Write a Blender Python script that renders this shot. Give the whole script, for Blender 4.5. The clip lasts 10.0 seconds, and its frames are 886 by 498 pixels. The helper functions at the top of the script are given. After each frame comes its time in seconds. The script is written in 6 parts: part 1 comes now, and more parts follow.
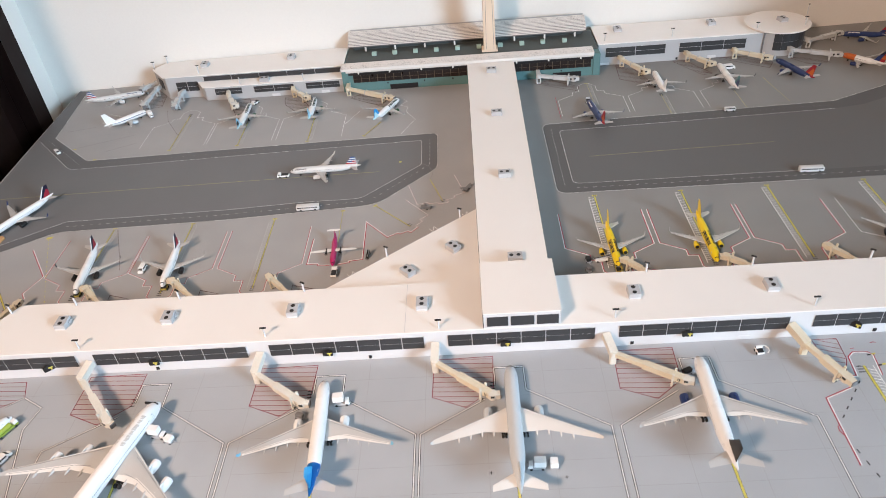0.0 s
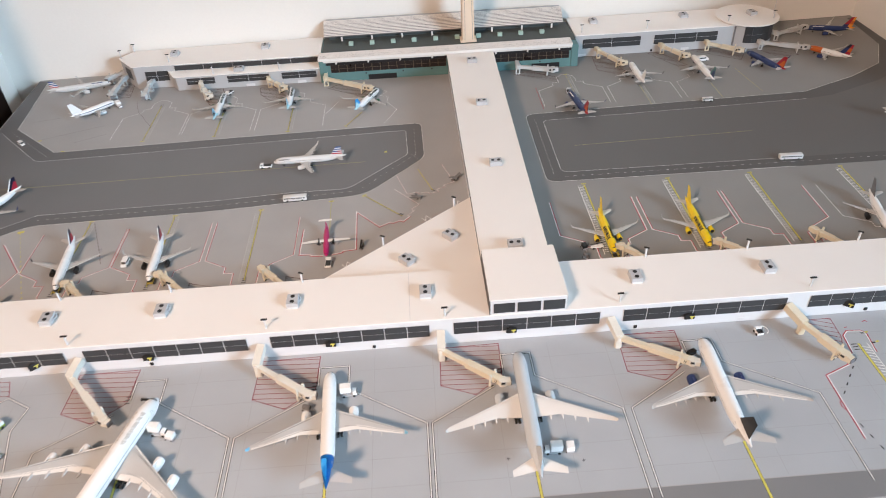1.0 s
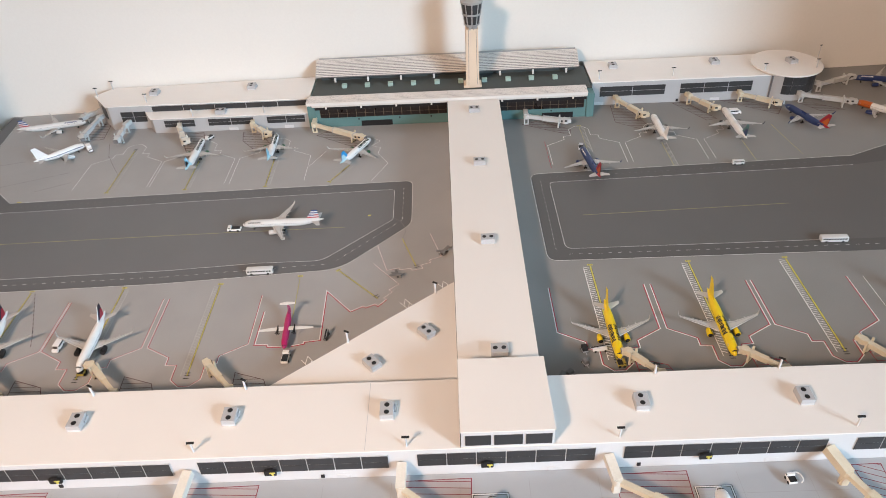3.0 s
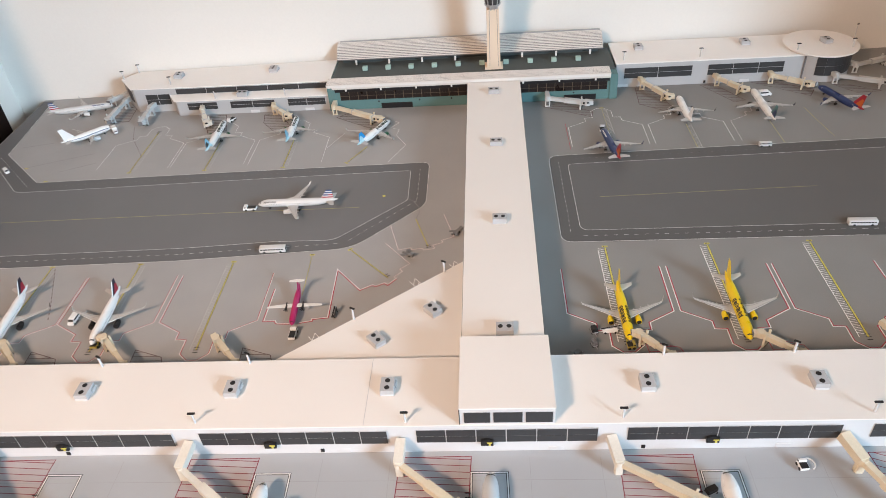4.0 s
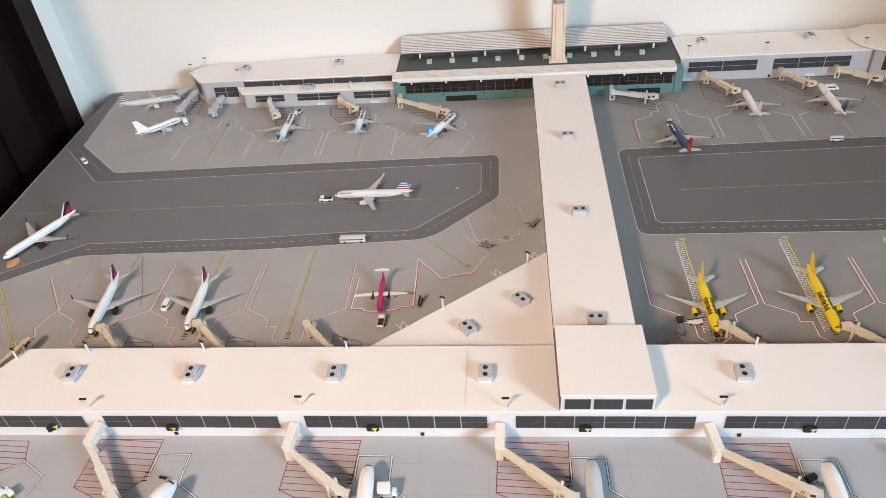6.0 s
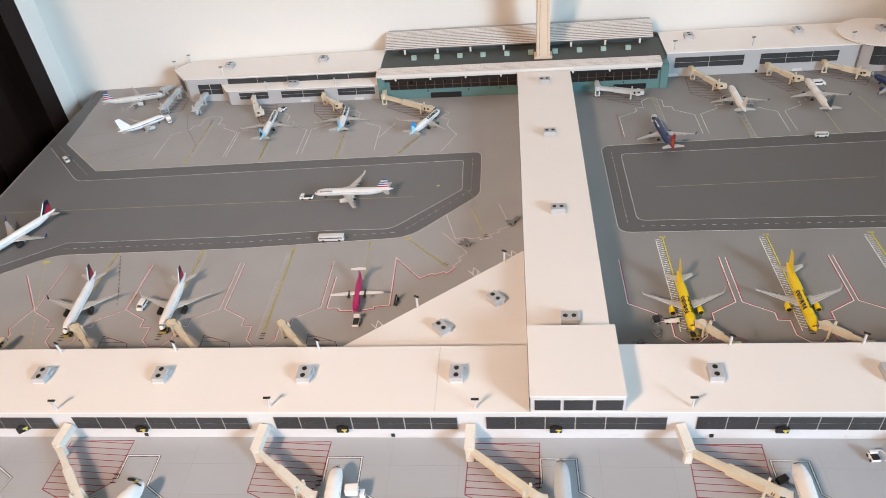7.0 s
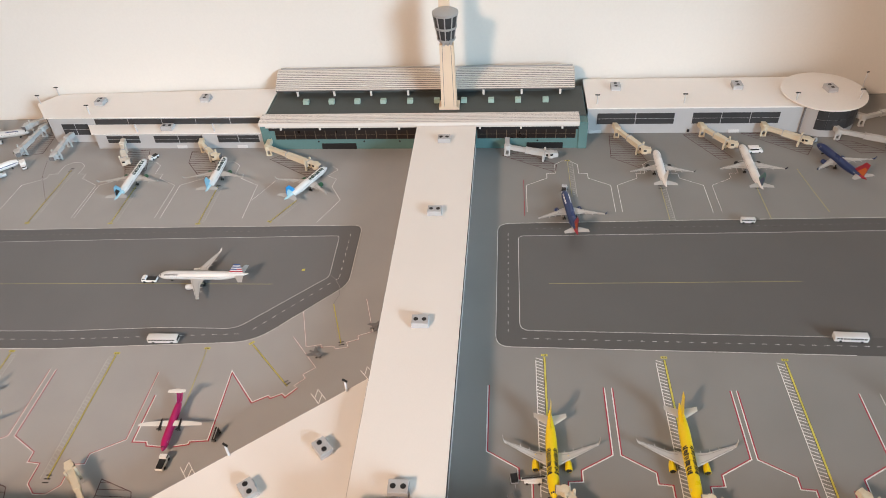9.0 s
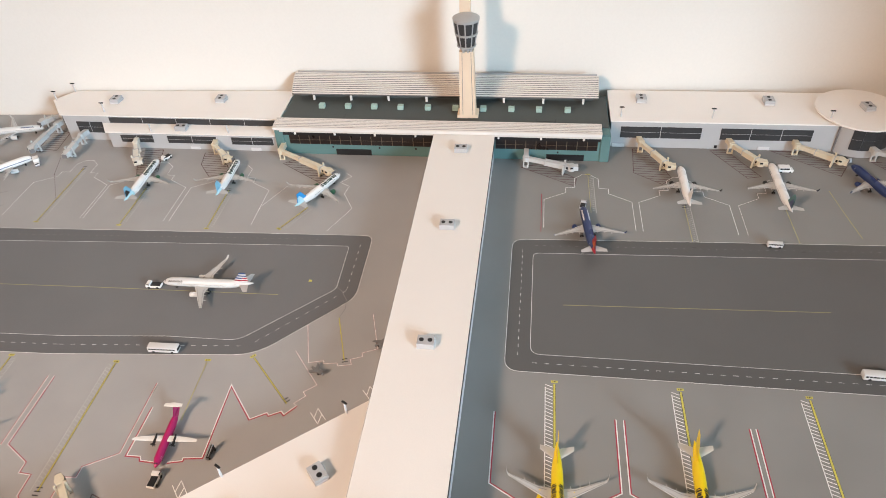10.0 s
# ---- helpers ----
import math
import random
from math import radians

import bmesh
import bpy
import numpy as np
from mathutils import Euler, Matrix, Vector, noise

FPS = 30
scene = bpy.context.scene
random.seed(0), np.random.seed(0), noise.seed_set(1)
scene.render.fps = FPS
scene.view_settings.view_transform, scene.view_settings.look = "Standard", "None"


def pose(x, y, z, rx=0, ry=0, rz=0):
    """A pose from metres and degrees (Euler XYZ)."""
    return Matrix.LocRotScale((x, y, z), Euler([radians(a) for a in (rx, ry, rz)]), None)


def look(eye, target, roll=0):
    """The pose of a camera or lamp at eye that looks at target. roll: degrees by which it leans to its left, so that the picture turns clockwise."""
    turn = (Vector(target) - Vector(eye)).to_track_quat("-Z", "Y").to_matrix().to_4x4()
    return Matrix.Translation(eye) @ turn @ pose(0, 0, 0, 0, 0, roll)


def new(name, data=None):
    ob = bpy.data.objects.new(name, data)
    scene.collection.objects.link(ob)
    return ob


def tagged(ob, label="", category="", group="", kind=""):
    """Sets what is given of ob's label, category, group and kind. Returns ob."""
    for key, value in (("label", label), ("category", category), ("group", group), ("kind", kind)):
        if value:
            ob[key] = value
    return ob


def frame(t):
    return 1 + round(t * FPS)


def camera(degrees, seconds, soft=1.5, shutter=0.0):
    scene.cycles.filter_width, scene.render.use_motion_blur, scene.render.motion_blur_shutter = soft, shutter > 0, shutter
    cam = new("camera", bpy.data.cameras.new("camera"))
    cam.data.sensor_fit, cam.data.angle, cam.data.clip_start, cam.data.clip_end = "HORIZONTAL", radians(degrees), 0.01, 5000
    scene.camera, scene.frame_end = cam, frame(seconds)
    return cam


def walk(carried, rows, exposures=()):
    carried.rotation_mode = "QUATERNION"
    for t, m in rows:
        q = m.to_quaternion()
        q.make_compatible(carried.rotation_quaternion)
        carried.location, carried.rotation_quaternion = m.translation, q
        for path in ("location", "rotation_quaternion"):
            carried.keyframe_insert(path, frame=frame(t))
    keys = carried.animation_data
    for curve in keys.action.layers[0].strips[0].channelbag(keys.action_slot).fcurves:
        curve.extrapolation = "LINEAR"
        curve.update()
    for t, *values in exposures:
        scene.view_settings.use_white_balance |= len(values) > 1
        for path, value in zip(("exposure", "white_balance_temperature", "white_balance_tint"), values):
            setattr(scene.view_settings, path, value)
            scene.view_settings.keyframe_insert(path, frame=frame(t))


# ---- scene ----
cam = camera(64.1, 10.0, soft=0.65, shutter=0.3)
PATH = [
    (0, (-0.174, -0.872, 0.588), (-0.268, 0.71, -0.632), -5.4),
    (0.5, (-0.226, -0.887, 0.576), (-0.249, 0.692, -0.652), -4.4),
    (0.8, (-0.241, -0.885, 0.581), (-0.227, 0.687, -0.655), -3.5),
    (1, (-0.236, -0.871, 0.577), (-0.188, 0.703, -0.656), -3.0),
    (1.5, (-0.203, -0.819, 0.581), (-0.126, 0.768, -0.634), -3.2),
    (2, (-0.167, -0.735, 0.57), (-0.124, 0.866, -0.627), -3.6),
    (2.1, (-0.158, -0.726, 0.568), (-0.122, 0.877, -0.628), -3.6),
    (2.5, (-0.163, -0.704, 0.569), (-0.155, 0.895, -0.633), -2.8),
    (2.7, (-0.176, -0.709, 0.574), (-0.18, 0.888, -0.63), -2.7),
    (4, (-0.138, -0.714, 0.55), (-0.276, 0.868, -0.666), -4.7),
    (4.5, (-0.172, -0.728, 0.561), (-0.339, 0.847, -0.661), -5.3),
    (5, (-0.215, -0.729, 0.558), (-0.392, 0.84, -0.67), -5.3),
    (6.5, (-0.207, -0.734, 0.565), (-0.406, 0.833, -0.662), -5.6),
    (7, (-0.182, -0.723, 0.56), (-0.383, 0.835, -0.677), -5.8),
    (7.5, (-0.135, -0.697, 0.557), (-0.326, 0.847, -0.7), -5.8),
    (8, (-0.084, -0.642, 0.543), (-0.259, 0.888, -0.733), -5.4),
    (8.5, (-0.047, -0.568, 0.558), (-0.208, 0.954, -0.729), -4.4),
    (9, (-0.041, -0.513, 0.579), (-0.212, 1.008, -0.707), -3.7),
    (9.5, (-0.03, -0.486, 0.566), (-0.232, 1.032, -0.721), -3.3),
    (10, (-0.031, -0.476, 0.576), (-0.265, 1.035, -0.713), -3.3),
]
walk(cam, [(t, look(eye, target, roll)) for t, eye, target, roll in PATH],
     exposures=[(0, -0.06, 6190, 10), (1.5, -0.10, 6230, 10), (2.5, -0.12, 6330, 10), (5, -0.09, 6320, 10), (7.5, -0.09, 6340, 10),
                (8, -0.08, 6450, 10), (8.5, -0.11, 6570, 10), (9.2, -0.09, 6600, 10), (10, 0.05, 6560, 10)])

# ---- world, lamps and exposure ----
world = bpy.data.worlds.new("daylight")
scene.world = world
world.use_nodes = True
sky = world.node_tree.nodes.new("ShaderNodeTexSky")
sky.sky_type = "NISHITA"
sky.sun_disc = False
sky.sun_elevation, sky.sun_rotation = radians(30), radians(200)
world.node_tree.links.new(sky.outputs[0], world.node_tree.nodes["Background"].inputs[0])
world.node_tree.nodes["Background"].inputs[1].default_value = 0.1
scene.view_settings.exposure = 0.0


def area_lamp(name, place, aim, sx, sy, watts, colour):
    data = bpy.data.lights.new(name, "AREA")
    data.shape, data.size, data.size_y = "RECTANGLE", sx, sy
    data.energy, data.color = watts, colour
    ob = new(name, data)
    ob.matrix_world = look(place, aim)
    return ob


# unseen warm lamp near the ceiling, over the near corner
warm = area_lamp("warm_ceiling_light", (-1.46, -1.97, 1.62), (-0.29, -0.41, 0), 0.32, 0.32, 17.2, (1.0, 0.694, 0.503))
warm.data.spread = radians(84)
# cool area lamp added for daylight from the right; no window stands there
cool = area_lamp("cool_fill_light", (2.62, -2.2, 1.05), (-0.12, -0.16, 0.05), 1.7, 1.2, 52.5, (0.62, 0.83, 1.0))
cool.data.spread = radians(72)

# ---- materials ----


def material(name, colour, rough=0.6, metal=0.0, vary=0.12, fine=900.0, coarse=35.0, bump=0.05, spec=0.4, random_amount=0.0):
    m = bpy.data.materials.new(name)
    m.use_nodes = True
    nt = m.node_tree
    n, l = nt.nodes, nt.links
    b = n["Principled BSDF"]
    b.inputs["Roughness"].default_value = rough
    b.inputs["Metallic"].default_value = metal
    b.inputs["Specular IOR Level"].default_value = spec
    geo = n.new("ShaderNodeNewGeometry")
    small, big = n.new("ShaderNodeTexNoise"), n.new("ShaderNodeTexNoise")
    small.inputs["Scale"].default_value, small.inputs["Detail"].default_value = fine, 4
    big.inputs["Scale"].default_value, big.inputs["Detail"].default_value = coarse, 5
    l.new(geo.outputs["Position"], small.inputs["Vector"])
    l.new(geo.outputs["Position"], big.inputs["Vector"])
    add = n.new("ShaderNodeMath")
    add.operation = "ADD"
    l.new(small.outputs[0], add.inputs[0])
    l.new(big.outputs[0], add.inputs[1])
    rng = n.new("ShaderNodeMapRange")
    rng.inputs["From Min"].default_value, rng.inputs["From Max"].default_value = 0.6, 1.4
    rng.inputs["To Min"].default_value, rng.inputs["To Max"].default_value = 1 - vary, 1 + vary
    l.new(add.outputs[0], rng.inputs[0])
    mul = n.new("ShaderNodeVectorMath")
    mul.operation = "SCALE"
    mul.inputs[0].default_value = colour
    fac = rng.outputs[0]
    if random_amount:
        info = n.new("ShaderNodeObjectInfo")
        r2 = n.new("ShaderNodeMapRange")
        r2.inputs["To Min"].default_value, r2.inputs["To Max"].default_value = 1 - random_amount, 1 + random_amount
        l.new(info.outputs["Random"], r2.inputs[0])
        mm = n.new("ShaderNodeMath")
        mm.operation = "MULTIPLY"
        l.new(fac, mm.inputs[0])
        l.new(r2.outputs[0], mm.inputs[1])
        fac = mm.outputs[0]
    l.new(fac, mul.inputs["Scale"])
    l.new(mul.outputs[0], b.inputs["Base Color"])
    rr = n.new("ShaderNodeMapRange")
    rr.inputs["To Min"].default_value, rr.inputs["To Max"].default_value = max(0.02, rough - 0.1), min(1, rough + 0.1)
    l.new(big.outputs[0], rr.inputs[0])
    l.new(rr.outputs[0], b.inputs["Roughness"])
    if bump:
        bp = n.new("ShaderNodeBump")
        bp.inputs["Strength"].default_value, bp.inputs["Distance"].default_value = bump, 0.001
        l.new(add.outputs[0], bp.inputs["Height"])
        l.new(bp.outputs[0], b.inputs["Normal"])
    return m


M_APRON = material("apron_grey_print", (0.362, 0.358, 0.353), 0.62, vary=0.11, fine=1400, coarse=14, bump=0.04)
# apron, taxiway and road right of the connector: base colour lowered to match
M_APRONR = material("right_apron_darkened", (0.248, 0.246, 0.240), 0.62, vary=0.11, fine=1400, coarse=14, bump=0.04)
M_APRONF = material("front_apron_print", (0.388, 0.408, 0.430), 0.6, vary=0.08, fine=1400, coarse=14, bump=0.04)
M_TAXI = material("taxiway_dark_print", (0.163, 0.165, 0.168), 0.55, vary=0.10, fine=1400, coarse=12, bump=0.04)
M_TAXIR = material("right_taxiway_darkened", (0.121, 0.121, 0.119), 0.55, vary=0.10, fine=1400, coarse=12, bump=0.04)
M_ROADR = material("right_road_darkened", (0.101, 0.101, 0.100), 0.6, vary=0.09, fine=1400, coarse=12, bump=0.04)
M_ROAD = material("service_road_print", (0.134, 0.135, 0.138), 0.6, vary=0.09, fine=1400, coarse=12, bump=0.04)
M_PINKZ = material("pink_tinted_apron_print", (0.400, 0.375, 0.385), 0.6, vary=0.08, fine=1400, coarse=14, bump=0.04)
M_STRIP = material("edge_strip_print", (0.205, 0.207, 0.213), 0.6, vary=0.09, fine=1400, coarse=12, bump=0.04)
M_ROOF = material("matt_white_board", (0.79, 0.755, 0.715), 0.75, vary=0.025, coarse=14, bump=0.06)
M_ROOFR = material("bright_white_board", (0.84, 0.81, 0.775), 0.75, vary=0.03, coarse=16, bump=0.06)
M_WALLW = material("painted_white_card", (0.60, 0.60, 0.61), 0.7, vary=0.03, coarse=40)
M_WALLG = material("light_grey_card", (0.44, 0.445, 0.455), 0.7, vary=0.04, coarse=40)
M_WHITE = material("white_gloss_paint", (0.80, 0.80, 0.79), 0.28, vary=0.03, bump=0.0)
M_LINE = material("white_line_ink", (0.78, 0.78, 0.77), 0.6, vary=0.18, coarse=60, bump=0.0)
M_YLINE = material("yellow_line_ink", (0.58, 0.52, 0.11), 0.6, vary=0.22, coarse=70, bump=0.0)
M_RLINE = material("red_line_ink", (0.40, 0.05, 0.08), 0.6, vary=0.07, bump=0.0)
M_MLINE = material("faded_maroon_ink", (0.11, 0.062, 0.066), 0.6, vary=0.07, bump=0.0)
M_BLINE = material("black_line_ink", (0.03, 0.03, 0.03), 0.6, vary=0.07, bump=0.0)
M_JOINT = material("apron_joint_ink", (0.315, 0.325, 0.335), 0.7, vary=0.12, bump=0.0)
M_GLASS = material("dark_window_print", (0.040, 0.041, 0.044), 0.42, vary=0.15, fine=400, bump=0.0)
M_MULL = material("pale_mullion", (0.50, 0.505, 0.51), 0.5, vary=0.12, bump=0.0)
M_HVAC = material("unit_grey_plastic", (0.45, 0.46, 0.48), 0.55, vary=0.06)
M_BLACK = material("black_plastic", (0.015, 0.015, 0.016), 0.45, vary=0.1, bump=0.0)
M_RUBBER = material("black_rubber", (0.02, 0.02, 0.02), 0.7, vary=0.1, bump=0.0)
M_CREAM = material("cream_bridge_plastic", (0.66, 0.595, 0.46), 0.5, vary=0.07, fine=500)
M_PALEB = material("pale_bridge_plastic", (0.66, 0.63, 0.56), 0.5, vary=0.07, fine=500)
M_GREYB = material("grey_bridge_plastic", (0.52, 0.53, 0.53), 0.5, vary=0.07, fine=500)
M_TEAL = material("teal_painted_card", (0.105, 0.205, 0.205), 0.6, vary=0.06)
M_TEALL = material("pale_teal_plastic", (0.36, 0.50, 0.45), 0.6, vary=0.06)
M_GROOVE = material("dark_roof_groove", (0.15, 0.14, 0.135), 0.7, vary=0.1)
M_DECK = material("grey_green_deck", (0.075, 0.086, 0.084), 0.7, vary=0.12, coarse=60)
M_RIB = material("ribbed_silver_sheet", (0.66, 0.62, 0.58), 0.42, metal=0.0, vary=0.05)
M_GILT = material("thin_bronze_bar", (0.15, 0.11, 0.075), 0.45, vary=0.1, bump=0.0)
M_OLIVE = material("olive_yellow_plastic", (0.34, 0.27, 0.05), 0.5, vary=0.1, bump=0.0)
M_DEEPB = material("deep_blue_paint", (0.008, 0.11, 0.36), 0.3, vary=0.05, bump=0.0)
M_BRONZE = material("dark_bronze_glass", (0.018, 0.013, 0.012), 0.3, vary=0.2, bump=0.0)
M_TOWER = material("cream_tower_card", (0.74, 0.60, 0.46), 0.65, vary=0.04)
M_STEEL = material("worn_silver_plastic", (0.42, 0.42, 0.42), 0.4, metal=0.3, vary=0.12)
M_WING = material("wing_grey_paint", (0.50, 0.495, 0.485), 0.4, vary=0.05, bump=0.0)
M_EDGE = material("bare_metal_wing_edge", (0.66, 0.66, 0.65), 0.35, vary=0.05, bump=0.0)
M_RAMP = material("dark_grey_plastic", (0.17, 0.17, 0.175), 0.5, vary=0.12)
M_WINGW = material("wing_white_paint", (0.74, 0.72, 0.69), 0.35, vary=0.03, bump=0.0)
M_SILVER = material("silver_grey_paint", (0.52, 0.55, 0.57), 0.32, vary=0.04, bump=0.0)
M_PEARL = material("pearl_grey_paint", (0.62, 0.63, 0.63), 0.3, vary=0.03, bump=0.0)
M_YELLOW = material("yellow_gloss_paint", (0.80, 0.58, 0.01), 0.3, vary=0.05, bump=0.0)
M_NAVY = material("dark_blue_paint", (0.022, 0.040, 0.13), 0.3, vary=0.06, bump=0.0)
M_BLUE = material("bright_blue_paint", (0.02, 0.30, 0.68), 0.3, vary=0.05, bump=0.0)
M_CYAN = material("bright_cyan_paint", (0.06, 0.42, 0.76), 0.3, vary=0.05, bump=0.0)
M_SKY = material("pale_blue_paint", (0.22, 0.50, 0.68), 0.3, vary=0.05, bump=0.0)
M_RED = material("red_gloss_paint", (0.62, 0.03, 0.04), 0.3, vary=0.05, bump=0.0)
M_ORANGE = material("orange_gloss_paint", (0.50, 0.12, 0.025), 0.3, vary=0.05, bump=0.0)
M_ICE = material("pale_ice_blue_paint", (0.42, 0.66, 0.74), 0.3, vary=0.10, fine=300, bump=0.0)
M_FADE = material("faded_line_ink", (0.26, 0.26, 0.265), 0.6, vary=0.25, coarse=60, bump=0.0)
M_FLAG = material("flag_blue_paint", (0.025, 0.065, 0.20), 0.3, vary=0.05, bump=0.0)
M_DKRED2 = material("flag_red_paint", (0.32, 0.022, 0.04), 0.3, vary=0.05, bump=0.0)
M_LADDER = material("worn_white_ink", (0.44, 0.44, 0.43), 0.6, vary=0.25, coarse=50, bump=0.0)
M_PINKL = material("faded_pink_ink", (0.36, 0.17, 0.17), 0.6, vary=0.25, coarse=60, bump=0.0)
M_TAXIL = material("worn_taxi_line_ink", (0.44, 0.40, 0.18), 0.6, vary=0.3, coarse=40, bump=0.0)
M_INK = material("blue_black_paint", (0.012, 0.014, 0.035), 0.3, vary=0.06, bump=0.0)
M_STREAK = material("dark_tyre_streak", (0.265, 0.258, 0.25), 0.6, vary=0.25, coarse=60, bump=0.0)
M_HRED = material("dark_red_hatch_ink", (0.23, 0.035, 0.055), 0.6, vary=0.2, coarse=60, bump=0.0)
M_TITLE = material("pale_grey_title_paint", (0.52, 0.50, 0.47), 0.35, vary=0.05, bump=0.0)
M_PANEL = material("panel_line_grey", (0.27, 0.27, 0.27), 0.5, vary=0.1, bump=0.0)
M_GOLD = material("golden_orange_paint", (0.72, 0.30, 0.04), 0.3, vary=0.05, bump=0.0)
M_PINK = material("magenta_paint", (0.41, 0.016, 0.115), 0.3, vary=0.05, bump=0.0)
M_GREEN = material("green_paint", (0.04, 0.12, 0.07), 0.35, vary=0.05, bump=0.0)
M_DKGREEN = material("dark_green_title_paint", (0.010, 0.030, 0.022), 0.4, vary=0.05, bump=0.0)
M_LIME = material("lime_green_paint", (0.30, 0.38, 0.05), 0.4, vary=0.05, bump=0.0)
M_PLASTER = material("white_wall_paint", (0.78, 0.755, 0.71), 0.8, vary=0.02, fine=260, coarse=3, bump=0.08)
M_WOODD = material("dark_stained_door_wood", (0.010, 0.0042, 0.0034), 0.6, vary=0.35, fine=120, coarse=6, bump=0.05, spec=0.12)
M_WOODO = material("orange_pine_table", (0.55, 0.30, 0.12), 0.45, vary=0.12, fine=90, coarse=5)
M_FLOOR = material("brown_floor_boards", (0.16, 0.10, 0.065), 0.5, vary=0.2, fine=60, coarse=3)
M_CEIL = material("white_ceiling_paint", (0.75, 0.74, 0.72), 0.9, vary=0.02, fine=200, coarse=3)

# ---- mesh helpers ----


def finish(name, bm, mats, parent=None, label="", smooth=False):
    bmesh.ops.recalc_face_normals(bm, faces=bm.faces)
    me = bpy.data.meshes.new(name)
    bm.to_mesh(me)
    bm.free()
    for m in (mats if isinstance(mats, (list, tuple)) else [mats]):
        me.materials.append(m)
    if smooth:
        me.polygons.foreach_set("use_smooth", [True] * len(me.polygons))
        me.set_sharp_from_angle(angle=radians(40))
    ob = new(name, me)
    if parent is not None:
        ob.parent = parent
    if label:
        tagged(ob, label)
    return ob


def part(name, bm, mats, parent, label="", smooth=False):
    return finish(name, bm, mats, parent, label, smooth)


def again(name, source, parent, m):
    """Another part on the same mesh."""
    ob = new(name, source.data)
    ob.parent = parent
    ob.matrix_basis = m
    return ob


def empty(name, m=None):
    ob = new(name)
    ob.empty_display_size = 0.01
    if m is not None:
        ob.matrix_basis = m
    return ob


def box(bm, x0, x1, y0, y1, z0, z1, bevel=0.0):
    vs = [bm.verts.new((x, y, z)) for z in (z0, z1) for y in (y0, y1) for x in (x0, x1)]
    fs = [bm.faces.new([vs[i] for i in q]) for q in ((0, 2, 3, 1), (4, 5, 7, 6), (0, 1, 5, 4), (2, 6, 7, 3), (0, 4, 6, 2), (1, 3, 7, 5))]
    if bevel:
        es = list({e for f in fs for e in f.edges})
        bmesh.ops.bevel(bm, geom=es, offset=bevel, segments=2, affect="EDGES", profile=0.5)
    return vs


def prism(bm, pts, z0, z1):
    """A flat outline raised from z0 to z1 (either may be a list, point by point)."""
    n = len(pts)
    a = [bm.verts.new((p[0], p[1], z0[i] if isinstance(z0, list) else z0)) for i, p in enumerate(pts)]
    b = [bm.verts.new((p[0], p[1], z1[i] if isinstance(z1, list) else z1)) for i, p in enumerate(pts)]
    bm.faces.new(a[::-1])
    bm.faces.new(b)
    for i in range(n):
        bm.faces.new((a[i], a[(i + 1) % n], b[(i + 1) % n], b[i]))


def loft(bm, rings, cap=True, mat=None):
    vs = [[bm.verts.new(p) for p in r] for r in rings]
    n = len(vs[0])
    for k in range(len(vs) - 1):
        for i in range(n):
            f = bm.faces.new((vs[k][i], vs[k][(i + 1) % n], vs[k + 1][(i + 1) % n], vs[k + 1][i]))
            if mat:
                f.material_index = mat(k, i)
    if cap:
        bm.faces.new(vs[0][::-1])
        f = bm.faces.new(vs[-1])
        if mat:
            f.material_index = mat(len(vs) - 2, 0)
    return vs


def circle(n, r, c=(0, 0, 0), axis="z", sx=1.0):
    out = []
    for i in range(n):
        a = 2 * math.pi * i / n
        u, v = r * sx * math.cos(a), r * math.sin(a)
        out.append({"z": (c[0] + u, c[1] + v, c[2]), "y": (c[0] + u, c[1], c[2] + v), "x": (c[0], c[1] + u, c[2] + v)}[axis])
    return out


def tube(bm, r, z0, z1, c=(0, 0), n=16, r1=None):
    loft(bm, [circle(n, r, (c[0], c[1], z0)), circle(n, r if r1 is None else r1, (c[0], c[1], z1))])


def rounded(pts, steps=5):
    """Outline with corners rounded where a point carries a radius."""
    out, n = [], len(pts)
    for i, p in enumerate(pts):
        if len(p) < 3 or not p[2]:
            out.append((p[0], p[1]))
            continue
        a, b, c = Vector(pts[i - 1][:2]), Vector(p[:2]), Vector(pts[(i + 1) % n][:2])
        u, v = (a - b).normalized() * p[2], (c - b).normalized() * p[2]
        for k in range(steps + 1):
            t = k / steps
            q = (b + u) * (1 - t) ** 2 + b * 2 * t * (1 - t) + (b + v) * t * t
            out.append((q.x, q.y))
    return out


def stripe(bm, pts, w, z=0.0005, closed=False, h=0.00012):
    """A painted line of width w along a path."""
    pts = [Vector(p[:2]) for p in pts]
    n = len(pts)
    left, right = [], []
    for i in range(n):
        a = pts[i - 1] if (i > 0 or closed) else None
        c = pts[(i + 1) % n] if (i < n - 1 or closed) else None
        d1 = (pts[i] - a).normalized() if a is not None else None
        d2 = (c - pts[i]).normalized() if c is not None else None
        if d1 is None:
            nn = Vector((-d2.y, d2.x))
        elif d2 is None:
            nn = Vector((-d1.y, d1.x))
        else:
            nn = Vector((-d1.y - d2.y, d1.x + d2.x))
            nn = nn.normalized() / max(0.35, nn.normalized().dot(Vector((-d1.y, d1.x)))) if nn.length > 1e-6 else Vector((-d1.y, d1.x))
        left.append(pts[i] + nn * w / 2)
        right.append(pts[i] - nn * w / 2)
    L = [bm.verts.new((p.x, p.y, z)) for p in left]
    R = [bm.verts.new((p.x, p.y, z)) for p in right]
    for i in range(n if closed else n - 1):
        j = (i + 1) % n
        bm.faces.new((L[i], R[i], R[j], L[j]))


